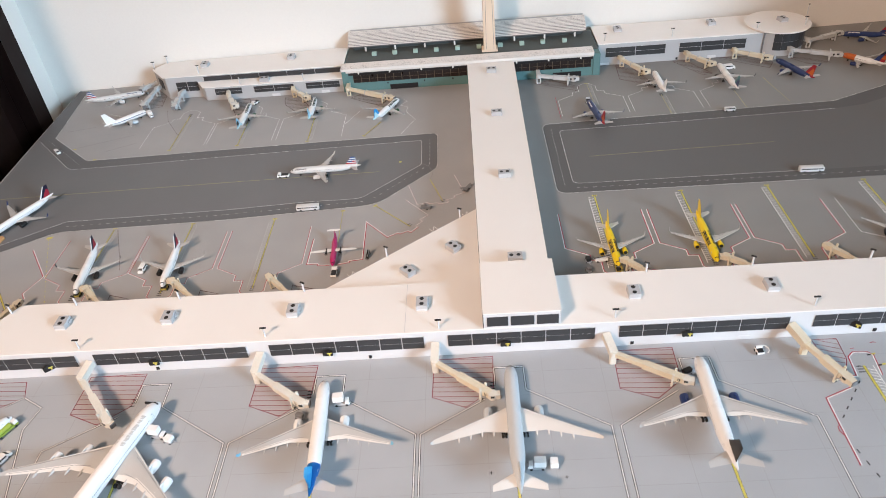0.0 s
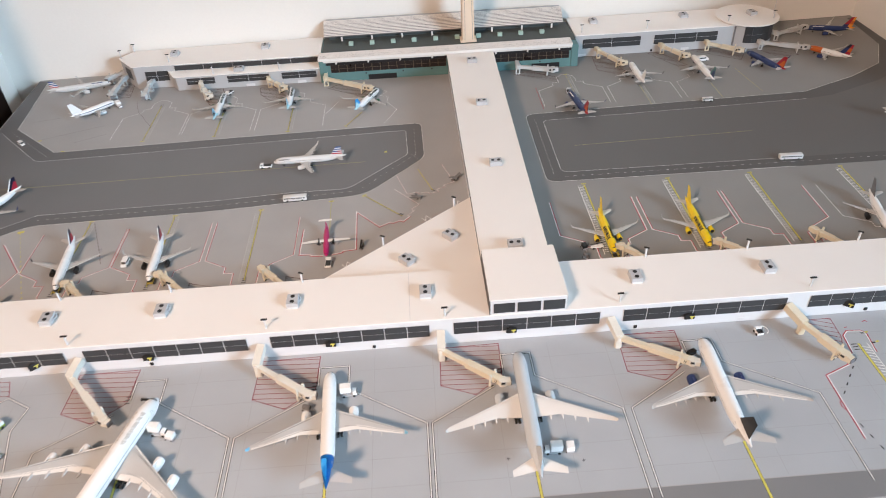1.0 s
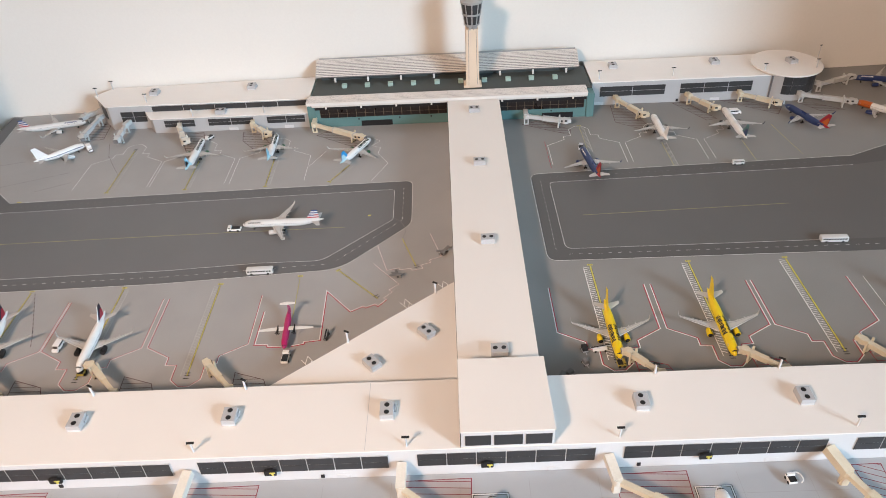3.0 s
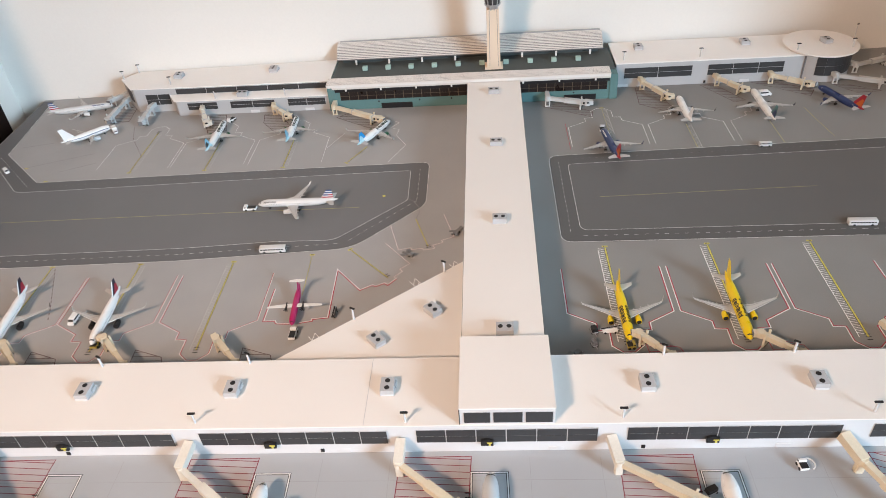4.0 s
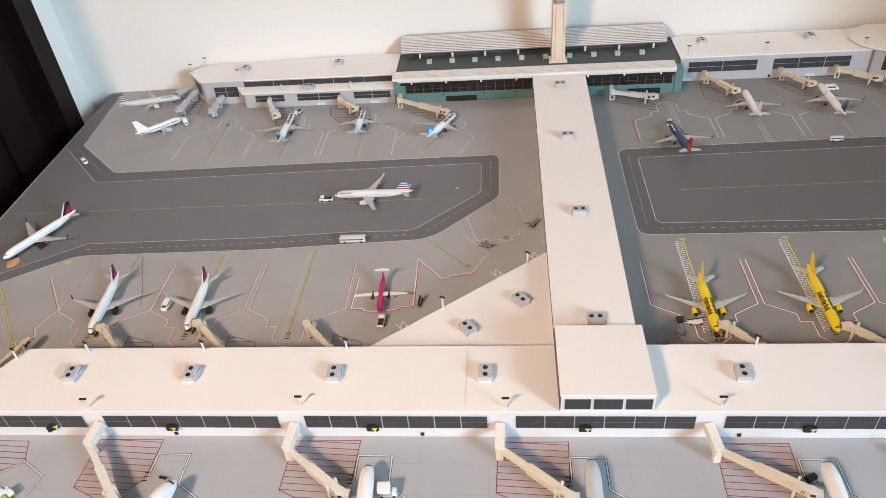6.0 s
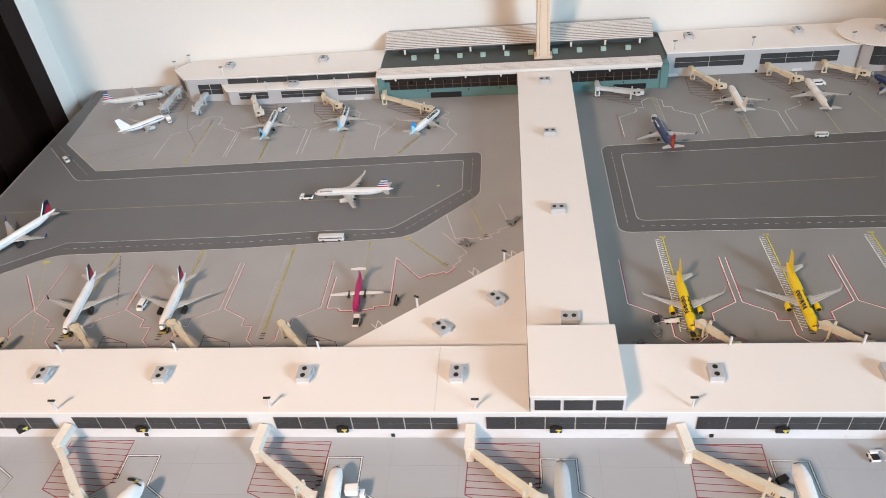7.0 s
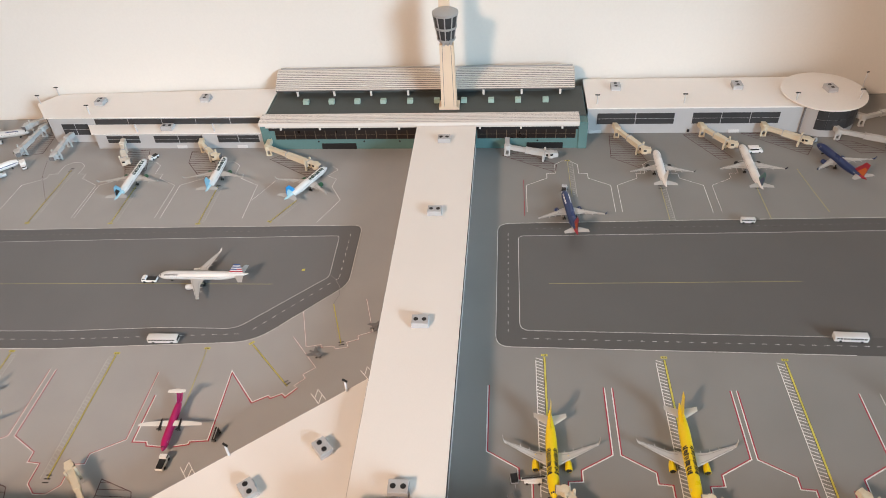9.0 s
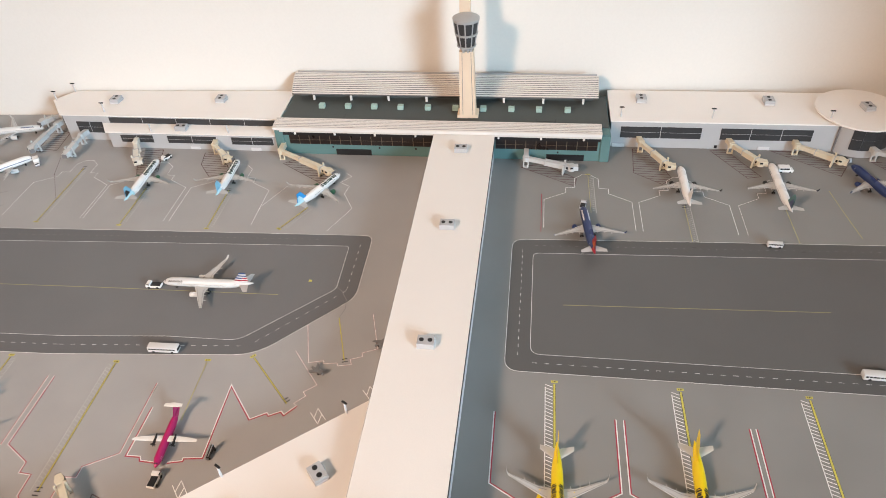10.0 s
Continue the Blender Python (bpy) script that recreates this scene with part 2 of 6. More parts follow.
def offset_path(pts, d):
    out, n = [], len(pts)
    for i in range(n):
        a, b, c = Vector(pts[i - 1]), Vector(pts[i]), Vector(pts[(i + 1) % n])
        d1 = (b - a).normalized() if i > 0 else (c - b).normalized()
        d2 = (c - b).normalized() if i < n - 1 else d1
        nn = Vector((-d1.y - d2.y, d1.x + d2.x)).normalized()
        k = max(0.4, nn.dot(Vector((-d1.y, d1.x))))
        out.append(tuple(b + nn * d / k))
    return out


def dashes(bm, pts, w, on, off, z=0.0005):
    for a, b in zip(pts[:-1], pts[1:]):
        a, b = Vector(a), Vector(b)
        length = (b - a).length
        k = int(length // (on + off))
        for i in range(k + 1):
            s, e = i * (on + off), min(length, i * (on + off) + on)
            if e - s > on * 0.4:
                stripe(bm, [a.lerp(b, s / length), a.lerp(b, e / length)], w, z)


# ---- the room ----
WALL_Y0, WALL_SLOPE = 0.547, 0.042


def wall_y(x):
    return WALL_Y0 + WALL_SLOPE * x


bm = bmesh.new()
prism(bm, [(-1.10, wall_y(-1.10)), (0.80, wall_y(0.80)), (0.80, 0.70), (-1.10, 0.70)], -0.75, 1.75)
tagged(finish("wall_north", bm, M_PLASTER), "white painted plaster wall behind the model", "wall", kind="structure")
# near edge lies out of view, set to block cool light from the corner
bm = bmesh.new()
prism(bm, [(0.712, 0.085), (0.80, 0.085), (0.80, wall_y(0.8)), (0.712, wall_y(0.712))], -0.75, 1.75)
tagged(finish("wall_east", bm, M_PLASTER), "white painted plaster side wall", "wall", kind="structure")
bm = bmesh.new()
box(bm, -1.10, -1.036, 0.4475, wall_y(-1.1) + 0.02, -0.75, 1.75)
tagged(finish("wall_west", bm, M_PLASTER), "short white plaster return beside the dark door", "wall", kind="structure")
bm = bmesh.new()
box(bm, -3.2, 2.8, -3.4, 0.8, -0.80, -0.75)
tagged(finish("floor", bm, M_FLOOR), "brown wooden floor of the room", "floor", kind="structure")
bm = bmesh.new()
box(bm, -3.2, 2.8, -3.4, 0.8, 1.75, 1.80)
tagged(finish("ceiling", bm, M_CEIL), "plain white ceiling", "ceiling", kind="structure")
for name, x0, x1, y0, y1 in (("wall_far_west", -3.2, -3.1, -3.3, 0.7), ("wall_far_east", 2.7, 2.8, -3.3, 0.7), ("wall_north_west", -3.1, -1.10, 0.60, 0.70), ("wall_north_east", 0.80, 2.7, 0.60, 0.70)):
    bm = bmesh.new()
    box(bm, x0, x1, y0, y1, -0.75, 1.75)
    tagged(finish(name, bm, M_PLASTER), "plain white wall closing the room", "wall", kind="structure")
bm = bmesh.new()
box(bm, -3.2, 2.8, -3.4, -3.3, -0.75, 1.75)
tagged(finish("wall_south", bm, M_PLASTER), "plain white wall closing the room", "wall", kind="structure")

door = tagged(empty("door_1"), "dark brown stained wooden door with raised frame", "door", kind="structure")
bm = bmesh.new()
box(bm, -1.085, -1.050, 0.17, 0.384, -0.745, 1.40, 0.002)
part("door_leaf", bm, M_WOODD, door, smooth=True)
bm = bmesh.new()
prism(bm, [(-1.060, 0.382), (-1.019, 0.382), (-1.032, 0.4475), (-1.060, 0.4475)], -0.745, 1.45)
part("door_casing", bm, M_WOODD, door)
bm = bmesh.new()
box(bm, -1.050, -1.042, 0.25, 0.335, -0.60, 1.30, 0.003)
part("door_stile", bm, M_WOODD, door, smooth=True)
# added block keeps the area beside the table dark, too low to block light
chest = tagged(empty("low_dark_filler"), "dark wooden filler block added beside the table", "chest")
bm = bmesh.new()
box(bm, -1.45, -1.052, -0.45, 0.165, -0.75, -0.06, 0.004)
part("body", bm, M_WOODD, chest, smooth=True)
bm = bmesh.new()
box(bm, -1.46, -1.045, -0.46, 0.168, -0.06, -0.035, 0.004)
part("lid", bm, M_WOODD, chest, smooth=True)

# ---- table and base board ----
table = tagged(empty("table"), "orange pine table under the airport model", "table")
bm = bmesh.new()
box(bm, -0.97, 0.708, -0.565, 0.50, -0.045, -0.0125, 0.003)
part("tabletop", bm, M_WOODO, table, smooth=True)
for x in (-0.90, 0.64):
    for y in (-0.50, 0.44):
        bm = bmesh.new()
        box(bm, x - 0.03, x + 0.03, y - 0.03, y + 0.03, -0.75, -0.045, 0.003)
        part("leg", bm, M_WOODO, table, smooth=True)

ground = tagged(empty("ground"), "grey printed airport apron board with painted stand markings", "apron", kind="structure")
bm = bmesh.new()
prism(bm, [(-0.955, -0.536), (0.706, -0.536), (0.706, wall_y(0.706) - 0.001), (-0.984, wall_y(-0.984) - 0.001)], -0.012, 0.0)
part("apron", bm, M_APRON, ground)
bm = bmesh.new()
prism(bm, [(-0.953, -0.509), (0.705, -0.507), (0.705, -0.268), (-0.953, -0.268)], -0.0001, 0.00004)
part("apron_sheet", bm, M_APRONF, ground, "lighter grey sheet with a fine slab grid")

LEFT_TAXI = [(-0.229, 0.220, 0.014), (-0.228, 0.104, 0.014), (-0.320, 0.008, 0.025), (-0.55, -0.008), (-0.804, -0.014, 0.02), (-0.885, -0.068), (-0.958, -0.13), (-0.968, 0.064), (-0.983, 0.499), (-0.963, 0.499), (-0.943, 0.295), (-0.845, 0.201, 0.01), (-0.55, 0.211)]
RIGHT_TAXI = [(-0.049, 0.224, 0.016), (-0.049, 0.008, 0.016), (0.325, 0.005), (0.704, 0.004), (0.704, 0.562), (0.692, 0.562), (0.682, 0.42), (0.634, 0.335), (0.561, 0.289), (0.45, 0.241), (0.2, 0.233)]
# right of the connector the ground takes the darkened colours
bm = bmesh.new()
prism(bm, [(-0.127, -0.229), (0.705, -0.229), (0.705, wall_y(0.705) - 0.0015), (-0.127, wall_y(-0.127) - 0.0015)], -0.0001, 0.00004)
part("apron_sheet", bm, M_APRONR, ground, "apron right of the connector, darkened grey")
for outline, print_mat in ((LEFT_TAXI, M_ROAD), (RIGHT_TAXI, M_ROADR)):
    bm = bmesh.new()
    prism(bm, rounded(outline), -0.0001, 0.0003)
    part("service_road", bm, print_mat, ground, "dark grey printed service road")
LEFT_INNER = [(-0.256, 0.1965, 0.006), (-0.2545, 0.117, 0.006), (-0.346, 0.0275, 0.012), (-0.43, 0.0275), (-0.55, 0.019), (-0.80, 0.013), (-0.90, -0.053), (-0.957, -0.092), (-0.968, 0.064), (-0.975, 0.292), (-0.967, 0.284), (-0.866, 0.174, 0.01), (-0.80, 0.1755), (-0.55, 0.186)]
RIGHT_INNER = [(0.703, 0.030), (0.325, 0.0305), (-0.0225, 0.0325, 0.012), (-0.0225, 0.1985, 0.008), (0.2, 0.2055), (0.36, 0.211), (0.44, 0.214), (0.49, 0.222), (0.60, 0.268), (0.703, 0.340)]
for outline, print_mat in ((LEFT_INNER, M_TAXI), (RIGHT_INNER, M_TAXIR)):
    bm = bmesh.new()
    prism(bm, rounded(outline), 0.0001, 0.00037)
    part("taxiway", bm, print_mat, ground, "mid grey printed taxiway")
bm = bmesh.new()
prism(bm, [(-0.953, -0.5355), (0.705, -0.5355), (0.705, -0.508), (-0.953, -0.510)], -0.0001, 0.00008)
part("taxiway", bm, M_STRIP, ground, "grey strip along the board edge")

# ---- front concourse ----
ROOF_Z = 0.040
WEDGE_Z = 0.029  # the triangular roof beside the connector lies lower


def front_y(x):
    """The concourse front runs slightly askew."""
    return -0.3102 + 0.0036 * (x + 0.785)


def window_bank(parent, x0, x1, z0, z1, y, columns, rows=2, glass=None, bar=None, proud=0.0008):
    """A dark window band in a wall that faces -y: each pane a piece, pale bars between."""
    win = new("window")
    win.parent = parent
    win.empty_display_size = 0.005
    glass, bar = glass or M_GLASS, bar or M_MULL
    cw, rh, gap = (x1 - x0) / columns, (z1 - z0) / rows, 0.00060
    bm = bmesh.new()
    box(bm, x0, x1, y - proud * 0.5, y + 0.001, z0, z1)
    part("bar", bm, bar, win)
    bm = bmesh.new()
    box(bm, gap * 0.8, cw - gap * 0.8, -proud, 0.0005, gap / 2, rh - gap / 2)
    first = None
    for c in range(columns):
        for r in range(rows):
            m = Matrix.Translation((x0 + c * cw, y, z0 + r * rh))
            if first is None:
                first = part("pane", bm, glass, win)
                first.matrix_basis = m
            else:
                again("pane", first, win, m)
    return win


terminal = tagged(empty("concourse_building"), "long white card airport concourse with dark window bands", "building")
OUT = [(0.705, front_y(0.705)), (0.705, -0.2262), (-0.737, -0.2275), (-0.785, -0.3102)]
bm = bmesh.new()
prism(bm, OUT, 0.0005, ROOF_Z - 0.0015)
part("wall", bm, M_WALLW, terminal)
bm = bmesh.new()
prism(bm, [(x, y + (-0.0012 if y < -0.28 else 0.0012)) for x, y in OUT], ROOF_Z - 0.0015, ROOF_Z)
part("roof", bm, M_ROOF, terminal)
bm = bmesh.new()
box(bm, -0.2589, -0.2586, front_y(-0.26) + 0.0005, -0.2272, ROOF_Z, ROOF_Z + 0.0002)
part("roof_seam", bm, M_HVAC, terminal)
for x0, x1, n in ((-0.778, -0.637, 5), (-0.617, -0.439, 7), (-0.414, -0.238, 7), (-0.212, -0.048, 6), (-0.022, 0.163, 7), (0.189, 0.36, 7), (0.39, 0.56, 7)):
    window_bank(terminal, x0, x1, 0.0150, 0.0325, front_y(x0) - 0.0002, n)
bm = bmesh.new()
prism(bm, [(-0.3785, -0.2285), (-0.1695, -0.2285), (-0.1695, -0.0605)], 0.0005, WEDGE_Z - 0.0012)
part("wall", bm, M_WALLW, terminal)
bm = bmesh.new()
prism(bm, [(-0.3810, -0.2290), (-0.1692, -0.2290), (-0.1692, -0.0588)], WEDGE_Z - 0.0012, WEDGE_Z)
part("roof", bm, M_ROOF, terminal)

pier = tagged(empty("connector_building"), "long white flat-roofed connector between concourse and hall", "building")


def pier_strip(left, right, z0, z1, name, mat):
    """A length of the connector between two insets from its sides; its east side tapers towards the concourse."""
    bm = bmesh.new()
    prism(bm, [(-0.171 + left, -0.2205), (-0.0880 + right, -0.2205), (-0.0830 + right, 0.404), (-0.171 + left, 0.404)], z0, z1)
    return part(name, bm, mat, pier)


pier_strip(0.0020, -0.0015, 0.0005, 0.0385, "wall", M_WALLW)
pier_strip(0.0, 0.0, 0.0395, 0.0430, "roof", M_ROOF)
pier_strip(0.0030, -0.0025, 0.0385, 0.0395, "roof_gap", M_BLACK)
for x0, x1, x2, x3, z0, z1 in ((-0.1714, -0.1706, -0.1714, -0.1706, 0.0375, 0.0422), (-0.0883, -0.0874, -0.0833, -0.0824, 0.0360, 0.0412)):
    bm = bmesh.new()
    prism(bm, [(x0, -0.2205), (x1, -0.2205), (x3, 0.404), (x2, 0.404)], z0, z1)
    part("edge_trim", bm, M_BLACK, pier)

pent = tagged(empty("penthouse_building"), "white box-shaped upper storey with three dark windows", "building")
bm = bmesh.new()
box(bm, -0.171, -0.087, -0.3085, -0.2206, 0.0402, 0.0605)
part("wall", bm, M_WALLW, pent)
bm = bmesh.new()
box(bm, -0.1715, -0.0862, -0.3093, -0.2198, 0.0605, 0.0620, 0.0002)
part("roof", bm, M_ROOF, pent)
bm = bmesh.new()
box(bm, -0.1716, -0.1709, -0.3090, -0.2205, 0.0402, 0.0604)
part("edge_trim", bm, M_BLACK, pent)
for x0, x1 in ((-0.1675, -0.1435), (-0.1415, -0.1150), (-0.1130, -0.0885)):
    window_bank(pent, x0, x1, 0.0425, 0.0565, -0.3085, 1, 1)

# ---- rear terminals ----
rear_left = tagged(empty("terminal_building"), "white low terminal with sloped annex and dark windows", "building")
RL = [(-0.767, 0.434), (-0.412, 0.434), (-0.412, 0.522), (-0.782, 0.509), (-0.803, 0.478)]
bm = bmesh.new()
prism(bm, RL, 0.0005, 0.0445)
part("wall", bm, M_WALLG, rear_left)
bm = bmesh.new()
prism(bm, [(-0.770, 0.432), (-0.411, 0.432), (-0.411, 0.5225), (-0.783, 0.510), (-0.806, 0.478)], 0.0445, 0.0460)
part("roof", bm, M_ROOFR, rear_left)
window_bank(rear_left, -0.690, -0.413, 0.0325, 0.0425, 0.434, 5, 1)
window_bank(rear_left, -0.748, -0.703, 0.014, 0.034, 0.434, 2, 2)
bm = bmesh.new()
prism(bm, [(-0.686, 0.4135), (-0.413, 0.4135), (-0.413, 0.434), (-0.700, 0.434)], 0.0005, 0.0275)
part("annex_wall", bm, M_WALLG, rear_left)
bm = bmesh.new()
fa, fb = Vector((-0.767, 0.434)), Vector((-0.803, 0.478))
fd = (fb - fa).normalized()
fs = Vector((-fd.y, fd.x)) * 0.0008
prism(bm, [fa + fd * 0.016 - fs, fa + fd * 0.016 + fs, fa + fd * 0.040 + fs, fa + fd * 0.040 - fs][::-1], 0.0145, 0.0340)
part("window", bm, M_GLASS, rear_left)
bm = bmesh.new()
prism(bm, [(-0.689, 0.4115), (-0.411, 0.4115), (-0.411, 0.4335), (-0.703, 0.4335)], [0.0275, 0.0275, 0.0295, 0.0295], [0.0287, 0.0287, 0.0322, 0.0322])
part("annex_roof", bm, M_ROOFR, rear_left)
for x0, x1, n in ((-0.667, -0.613, 2), (-0.590, -0.510, 2), (-0.487, -0.420, 2)):
    window_bank(rear_left, x0, x1, 0.0110, 0.0240, 0.4135, n, 2)

hall = tagged(empty("main_hall_building"), "teal main terminal hall with ribbed silver roofs", "building")
HX0, HX1 = -0.410, 0.080
bm = bmesh.new()
box(bm, HX0, HX1, 0.4095, 0.520, 0.0005, 0.0445)
part("wall", bm, M_TEAL, hall)
bm = bmesh.new()
box(bm, HX0 + 0.002, HX1 - 0.001, 0.428, 0.520, 0.0445, 0.0462)
part("deck", bm, M_DECK, hall)
for x0, x1, n in ((-0.392, -0.172, 14), (-0.082, 0.064, 10)):
    window_bank(hall, x0, x1, 0.0180, 0.0335, 0.4095, n, 2, M_BRONZE, M_GILT)


def ribbed(parent, x0, x1, profile, count, name):
    """Dark sheet along x that carries pale raised ribs; profile: y and z from front to back."""
    lens = [0]
    for a, b in zip(profile[:-1], profile[1:]):
        lens.append(lens[-1] + math.dist(a, b))

    def on(s):
        k = max(j for j in range(len(lens) - 1) if lens[j] <= s + 1e-9)
        t = (s - lens[k]) / (lens[k + 1] - lens[k])
        return tuple(profile[k][i] * (1 - t) + profile[k + 1][i] * t for i in (0, 1))

    bm = bmesh.new()
    ring = list(profile) + [(y, z - 0.0018) for y, z in reversed(profile)]
    loft(bm, [[(x, y, z) for y, z in ring] for x in (x0, x1)])
    sheet = part(name, bm, M_GROOVE, parent)
    pitch = lens[-1] / count
    for i in range(count):
        (ya, za), (yb, zb) = on(pitch * (i + 0.10)), on(pitch * (i + 0.90))
        up = Vector((0, za - zb, yb - ya)).normalized() * 0.0010
        p, q = Vector((0, ya, za - 0.0004)), Vector((0, yb, zb - 0.0004))
        m = (q - p) * 0.16
        bm = bmesh.new()
        loft(bm, [[Vector((x, 0, 0)) + v for v in (p, q, q - m + up, p + m + up)] for x in (x0 - 0.0004, x1 + 0.0004)])
        part("rib", bm, M_RIB, sheet)
    return sheet


ribbed(hall, HX0 - 0.003, HX1 - 0.012, [(0.404, 0.0480), (0.416, 0.0492), (0.4315, 0.0495)], 7, "lower_roof")
bm = bmesh.new()
box(bm, HX0 - 0.003, HX1 - 0.012, 0.4030, 0.4060, 0.0440, 0.0484, 0.0004)
part("fascia", bm, M_WINGW, hall)
bm = bmesh.new()
box(bm, HX0 + 0.006, HX1 - 0.012, 0.4050, 0.4085, 0.0400, 0.0438, 0.0004)
part("fascia", bm, M_RIB, hall)
# black strip stands for the deep shade under the lower roof's edge
bm = bmesh.new()
box(bm, HX0 + 0.010, HX1 - 0.013, 0.4072, 0.4098, 0.0340, 0.0398)
part("eave_shade", bm, M_BLACK, hall)
for i in range(8):
    x = HX0 + 0.030 + i * 0.0605
    bm = bmesh.new()
    box(bm, x - 0.0013, x + 0.0013, 0.4040, 0.4074, 0.0368, 0.0402, 0.0003)
    part("bracket", bm, M_WINGW, hall)
ribbed(hall, HX0 + 0.004, HX1 - 0.014, [(0.492, 0.0575), (0.503, 0.0660), (0.516, 0.0732), (0.527, 0.0765)], 12, "upper_roof")
bm = bmesh.new()
box(bm, HX0 + 0.008, HX1 - 0.016, 0.5265, 0.5285, 0.0740, 0.0790, 0.0003)
part("ridge", bm, M_STEEL, hall)
bm = bmesh.new()
box(bm, HX0 + 0.012, HX1 - 0.02, 0.505, 0.5195, 0.0462, 0.0640)
part("upper_wall", bm, M_DECK, hall)

rear_right = tagged(empty("terminal_building"), "white rear terminal with dark window bands", "building")
bm = bmesh.new()
box(bm, 0.0845, 0.400, 0.451, 0.542, 0.0005, 0.0430)
part("wall", bm, M_WALLG, rear_right)
bm = bmesh.new()
box(bm, 0.0830, 0.402, 0.4495, 0.5435, 0.0430, 0.0450, 0.0002)
part("roof", bm, M_ROOFR, rear_right)
window_bank(rear_right, 0.0985, 0.214, 0.0165, 0.0355, 0.451, 2)
window_bank(rear_right, 0.240, 0.367, 0.0165, 0.0355, 0.451, 3)

rotunda = tagged(empty("rotunda_building"), "round white terminal pavilion with flat disc roof", "building")
RC = (0.436, 0.488)
bm = bmesh.new()
tube(bm, 0.052, 0.0005, 0.047, RC, 48)
part("wall", bm, M_WALLG, rotunda, smooth=True)
bm = bmesh.new()
loft(bm, [circle(64, 0.060, (*RC, 0.047)), circle(64, 0.0605, (*RC, 0.0475)), circle(64, 0.0605, (*RC, 0.049)), circle(64, 0.060, (*RC, 0.0495))])
part("roof", bm, M_ROOFR, rotunda)
for row in range(2):
    for k in range(8):
        bm = bmesh.new()
        a0, a1 = radians(-114 + k * 16.5 + 0.4), radians(-114 + (k + 1) * 16.5)
        z0, z1 = (0.0120, 0.0280) if row == 0 else (0.0285, 0.0455)
        loft(bm, [[(RC[0] + r * math.cos(a), RC[1] + r * math.sin(a), z) for r, z in ((0.0515, z0), (0.0526, z0), (0.0526, z1), (0.0515, z1))] for a in (a0, (a0 + a1) / 2, a1)])
        part("pane", bm, M_GLASS, rotunda)

bm = bmesh.new()
box(bm, 0.3986, 0.4008, 0.4488, 0.4512, 0.0005, 0.0430, 0.0002)
part("joint_strip", bm, M_RAMP, rotunda, "dark gap strip between pavilion and terminal")

# control tower with a worn cab
tower = tagged(empty("control_tower"), "cream card control tower with flared dark glass cab", "tower")
TX, TY = -0.1255, 0.456
bm = bmesh.new()
box(bm, TX - 0.0155, TX + 0.0155, TY - 0.010, TY + 0.012, 0.0462, 0.0510, 0.0004)
part("plinth", bm, M_TOWER, tower)
bm = bmesh.new()
loft(bm, [[(TX + sx * w, TY + sy * w, z) for sx, sy in ((-1, -1), (1, -1), (1, 1), (-1, 1))] for z, w in ((0.051, 0.0115), (0.15, 0.0098))])
part("shaft", bm, M_TOWER, tower)
bm = bmesh.new()
loft(bm, [circle(20, r, (TX, TY, z)) for z, r in ((0.150, 0.0085), (0.1535, 0.0105), (0.157, 0.0120))])
part("collar", bm, M_STEEL, tower, smooth=True)
bm = bmesh.new()
loft(bm, [circle(20, r, (TX, TY, z)) for z, r in ((0.157, 0.0120), (0.172, 0.0145), (0.192, 0.0178))])
part("glazing", bm, M_GLASS, tower, smooth=True)
bm = bmesh.new()
loft(bm, [circle(20, r, (TX, TY, z)) for z, r in ((0.192, 0.0185), (0.1955, 0.0188), (0.1975, 0.015), (0.1985, 0.006))])
part("cab_roof", bm, M_STEEL, tower, smooth=True)
bm = bmesh.new()
box(bm, TX - 0.0105, TX + 0.0045, TY + 0.016, TY + 0.030, 0.0462, 0.265, 0.0004)
part("core", bm, M_TOWER, tower)
bm = bmesh.new()
loft(bm, [circle(20, r, (TX, TY, z)) for z, r in ((0.1725, 0.0150), (0.1725, 0.0160), (0.1755, 0.0164), (0.1755, 0.0152))])
part("cab_band", bm, M_STEEL, tower, smooth=True)
bm = bmesh.new()
loft(bm, [circle(20, r, (TX, TY, z)) for z, r in ((0.1555, 0.0118), (0.1555, 0.0134), (0.1575, 0.0136), (0.1575, 0.0120))])
part("cab_band", bm, M_STEEL, tower, smooth=True)
for k, (a, w) in enumerate(((250, 0.0016), (285, 0.0012), (310, 0.0014))):
    bm = bmesh.new()
    c = Vector((TX + 0.0105 * math.cos(radians(a)), TY + 0.0105 * math.sin(radians(a)), 0.1525))
    box(bm, c.x - w, c.x + w, c.y - w, c.y + w, 0.1490, 0.1556, 0.0003)
    part("cab_bracket", bm, M_STEEL, tower)
for sx in (-0.0068, 0.0078):
    bm = bmesh.new()
    loft(bm, [[(TX + sx * w + o, TY - 0.0115 * w - e, z) for o, e in ((-0.0003, -0.0002), (0.0003, -0.0002), (0.0003, 0.0003), (-0.0003, 0.0003))] for z, w in ((0.053, 1.0), (0.149, 0.855))])
    part("card_seam", bm, M_RAMP, tower)
for x0, x1, y0, y1 in ((-0.3122, -0.3114, 0.436, 0.452), (-0.0250, -0.0243, 0.441, 0.447), (-0.0250, 0.0040, 0.4405, 0.4411), (0.0033, 0.0040, 0.441, 0.447)):
    bm = bmesh.new()
    box(bm, x0, x1, y0, y1, 0.0462, 0.0464)
    part("deck_seam", bm, M_BLACK, hall)
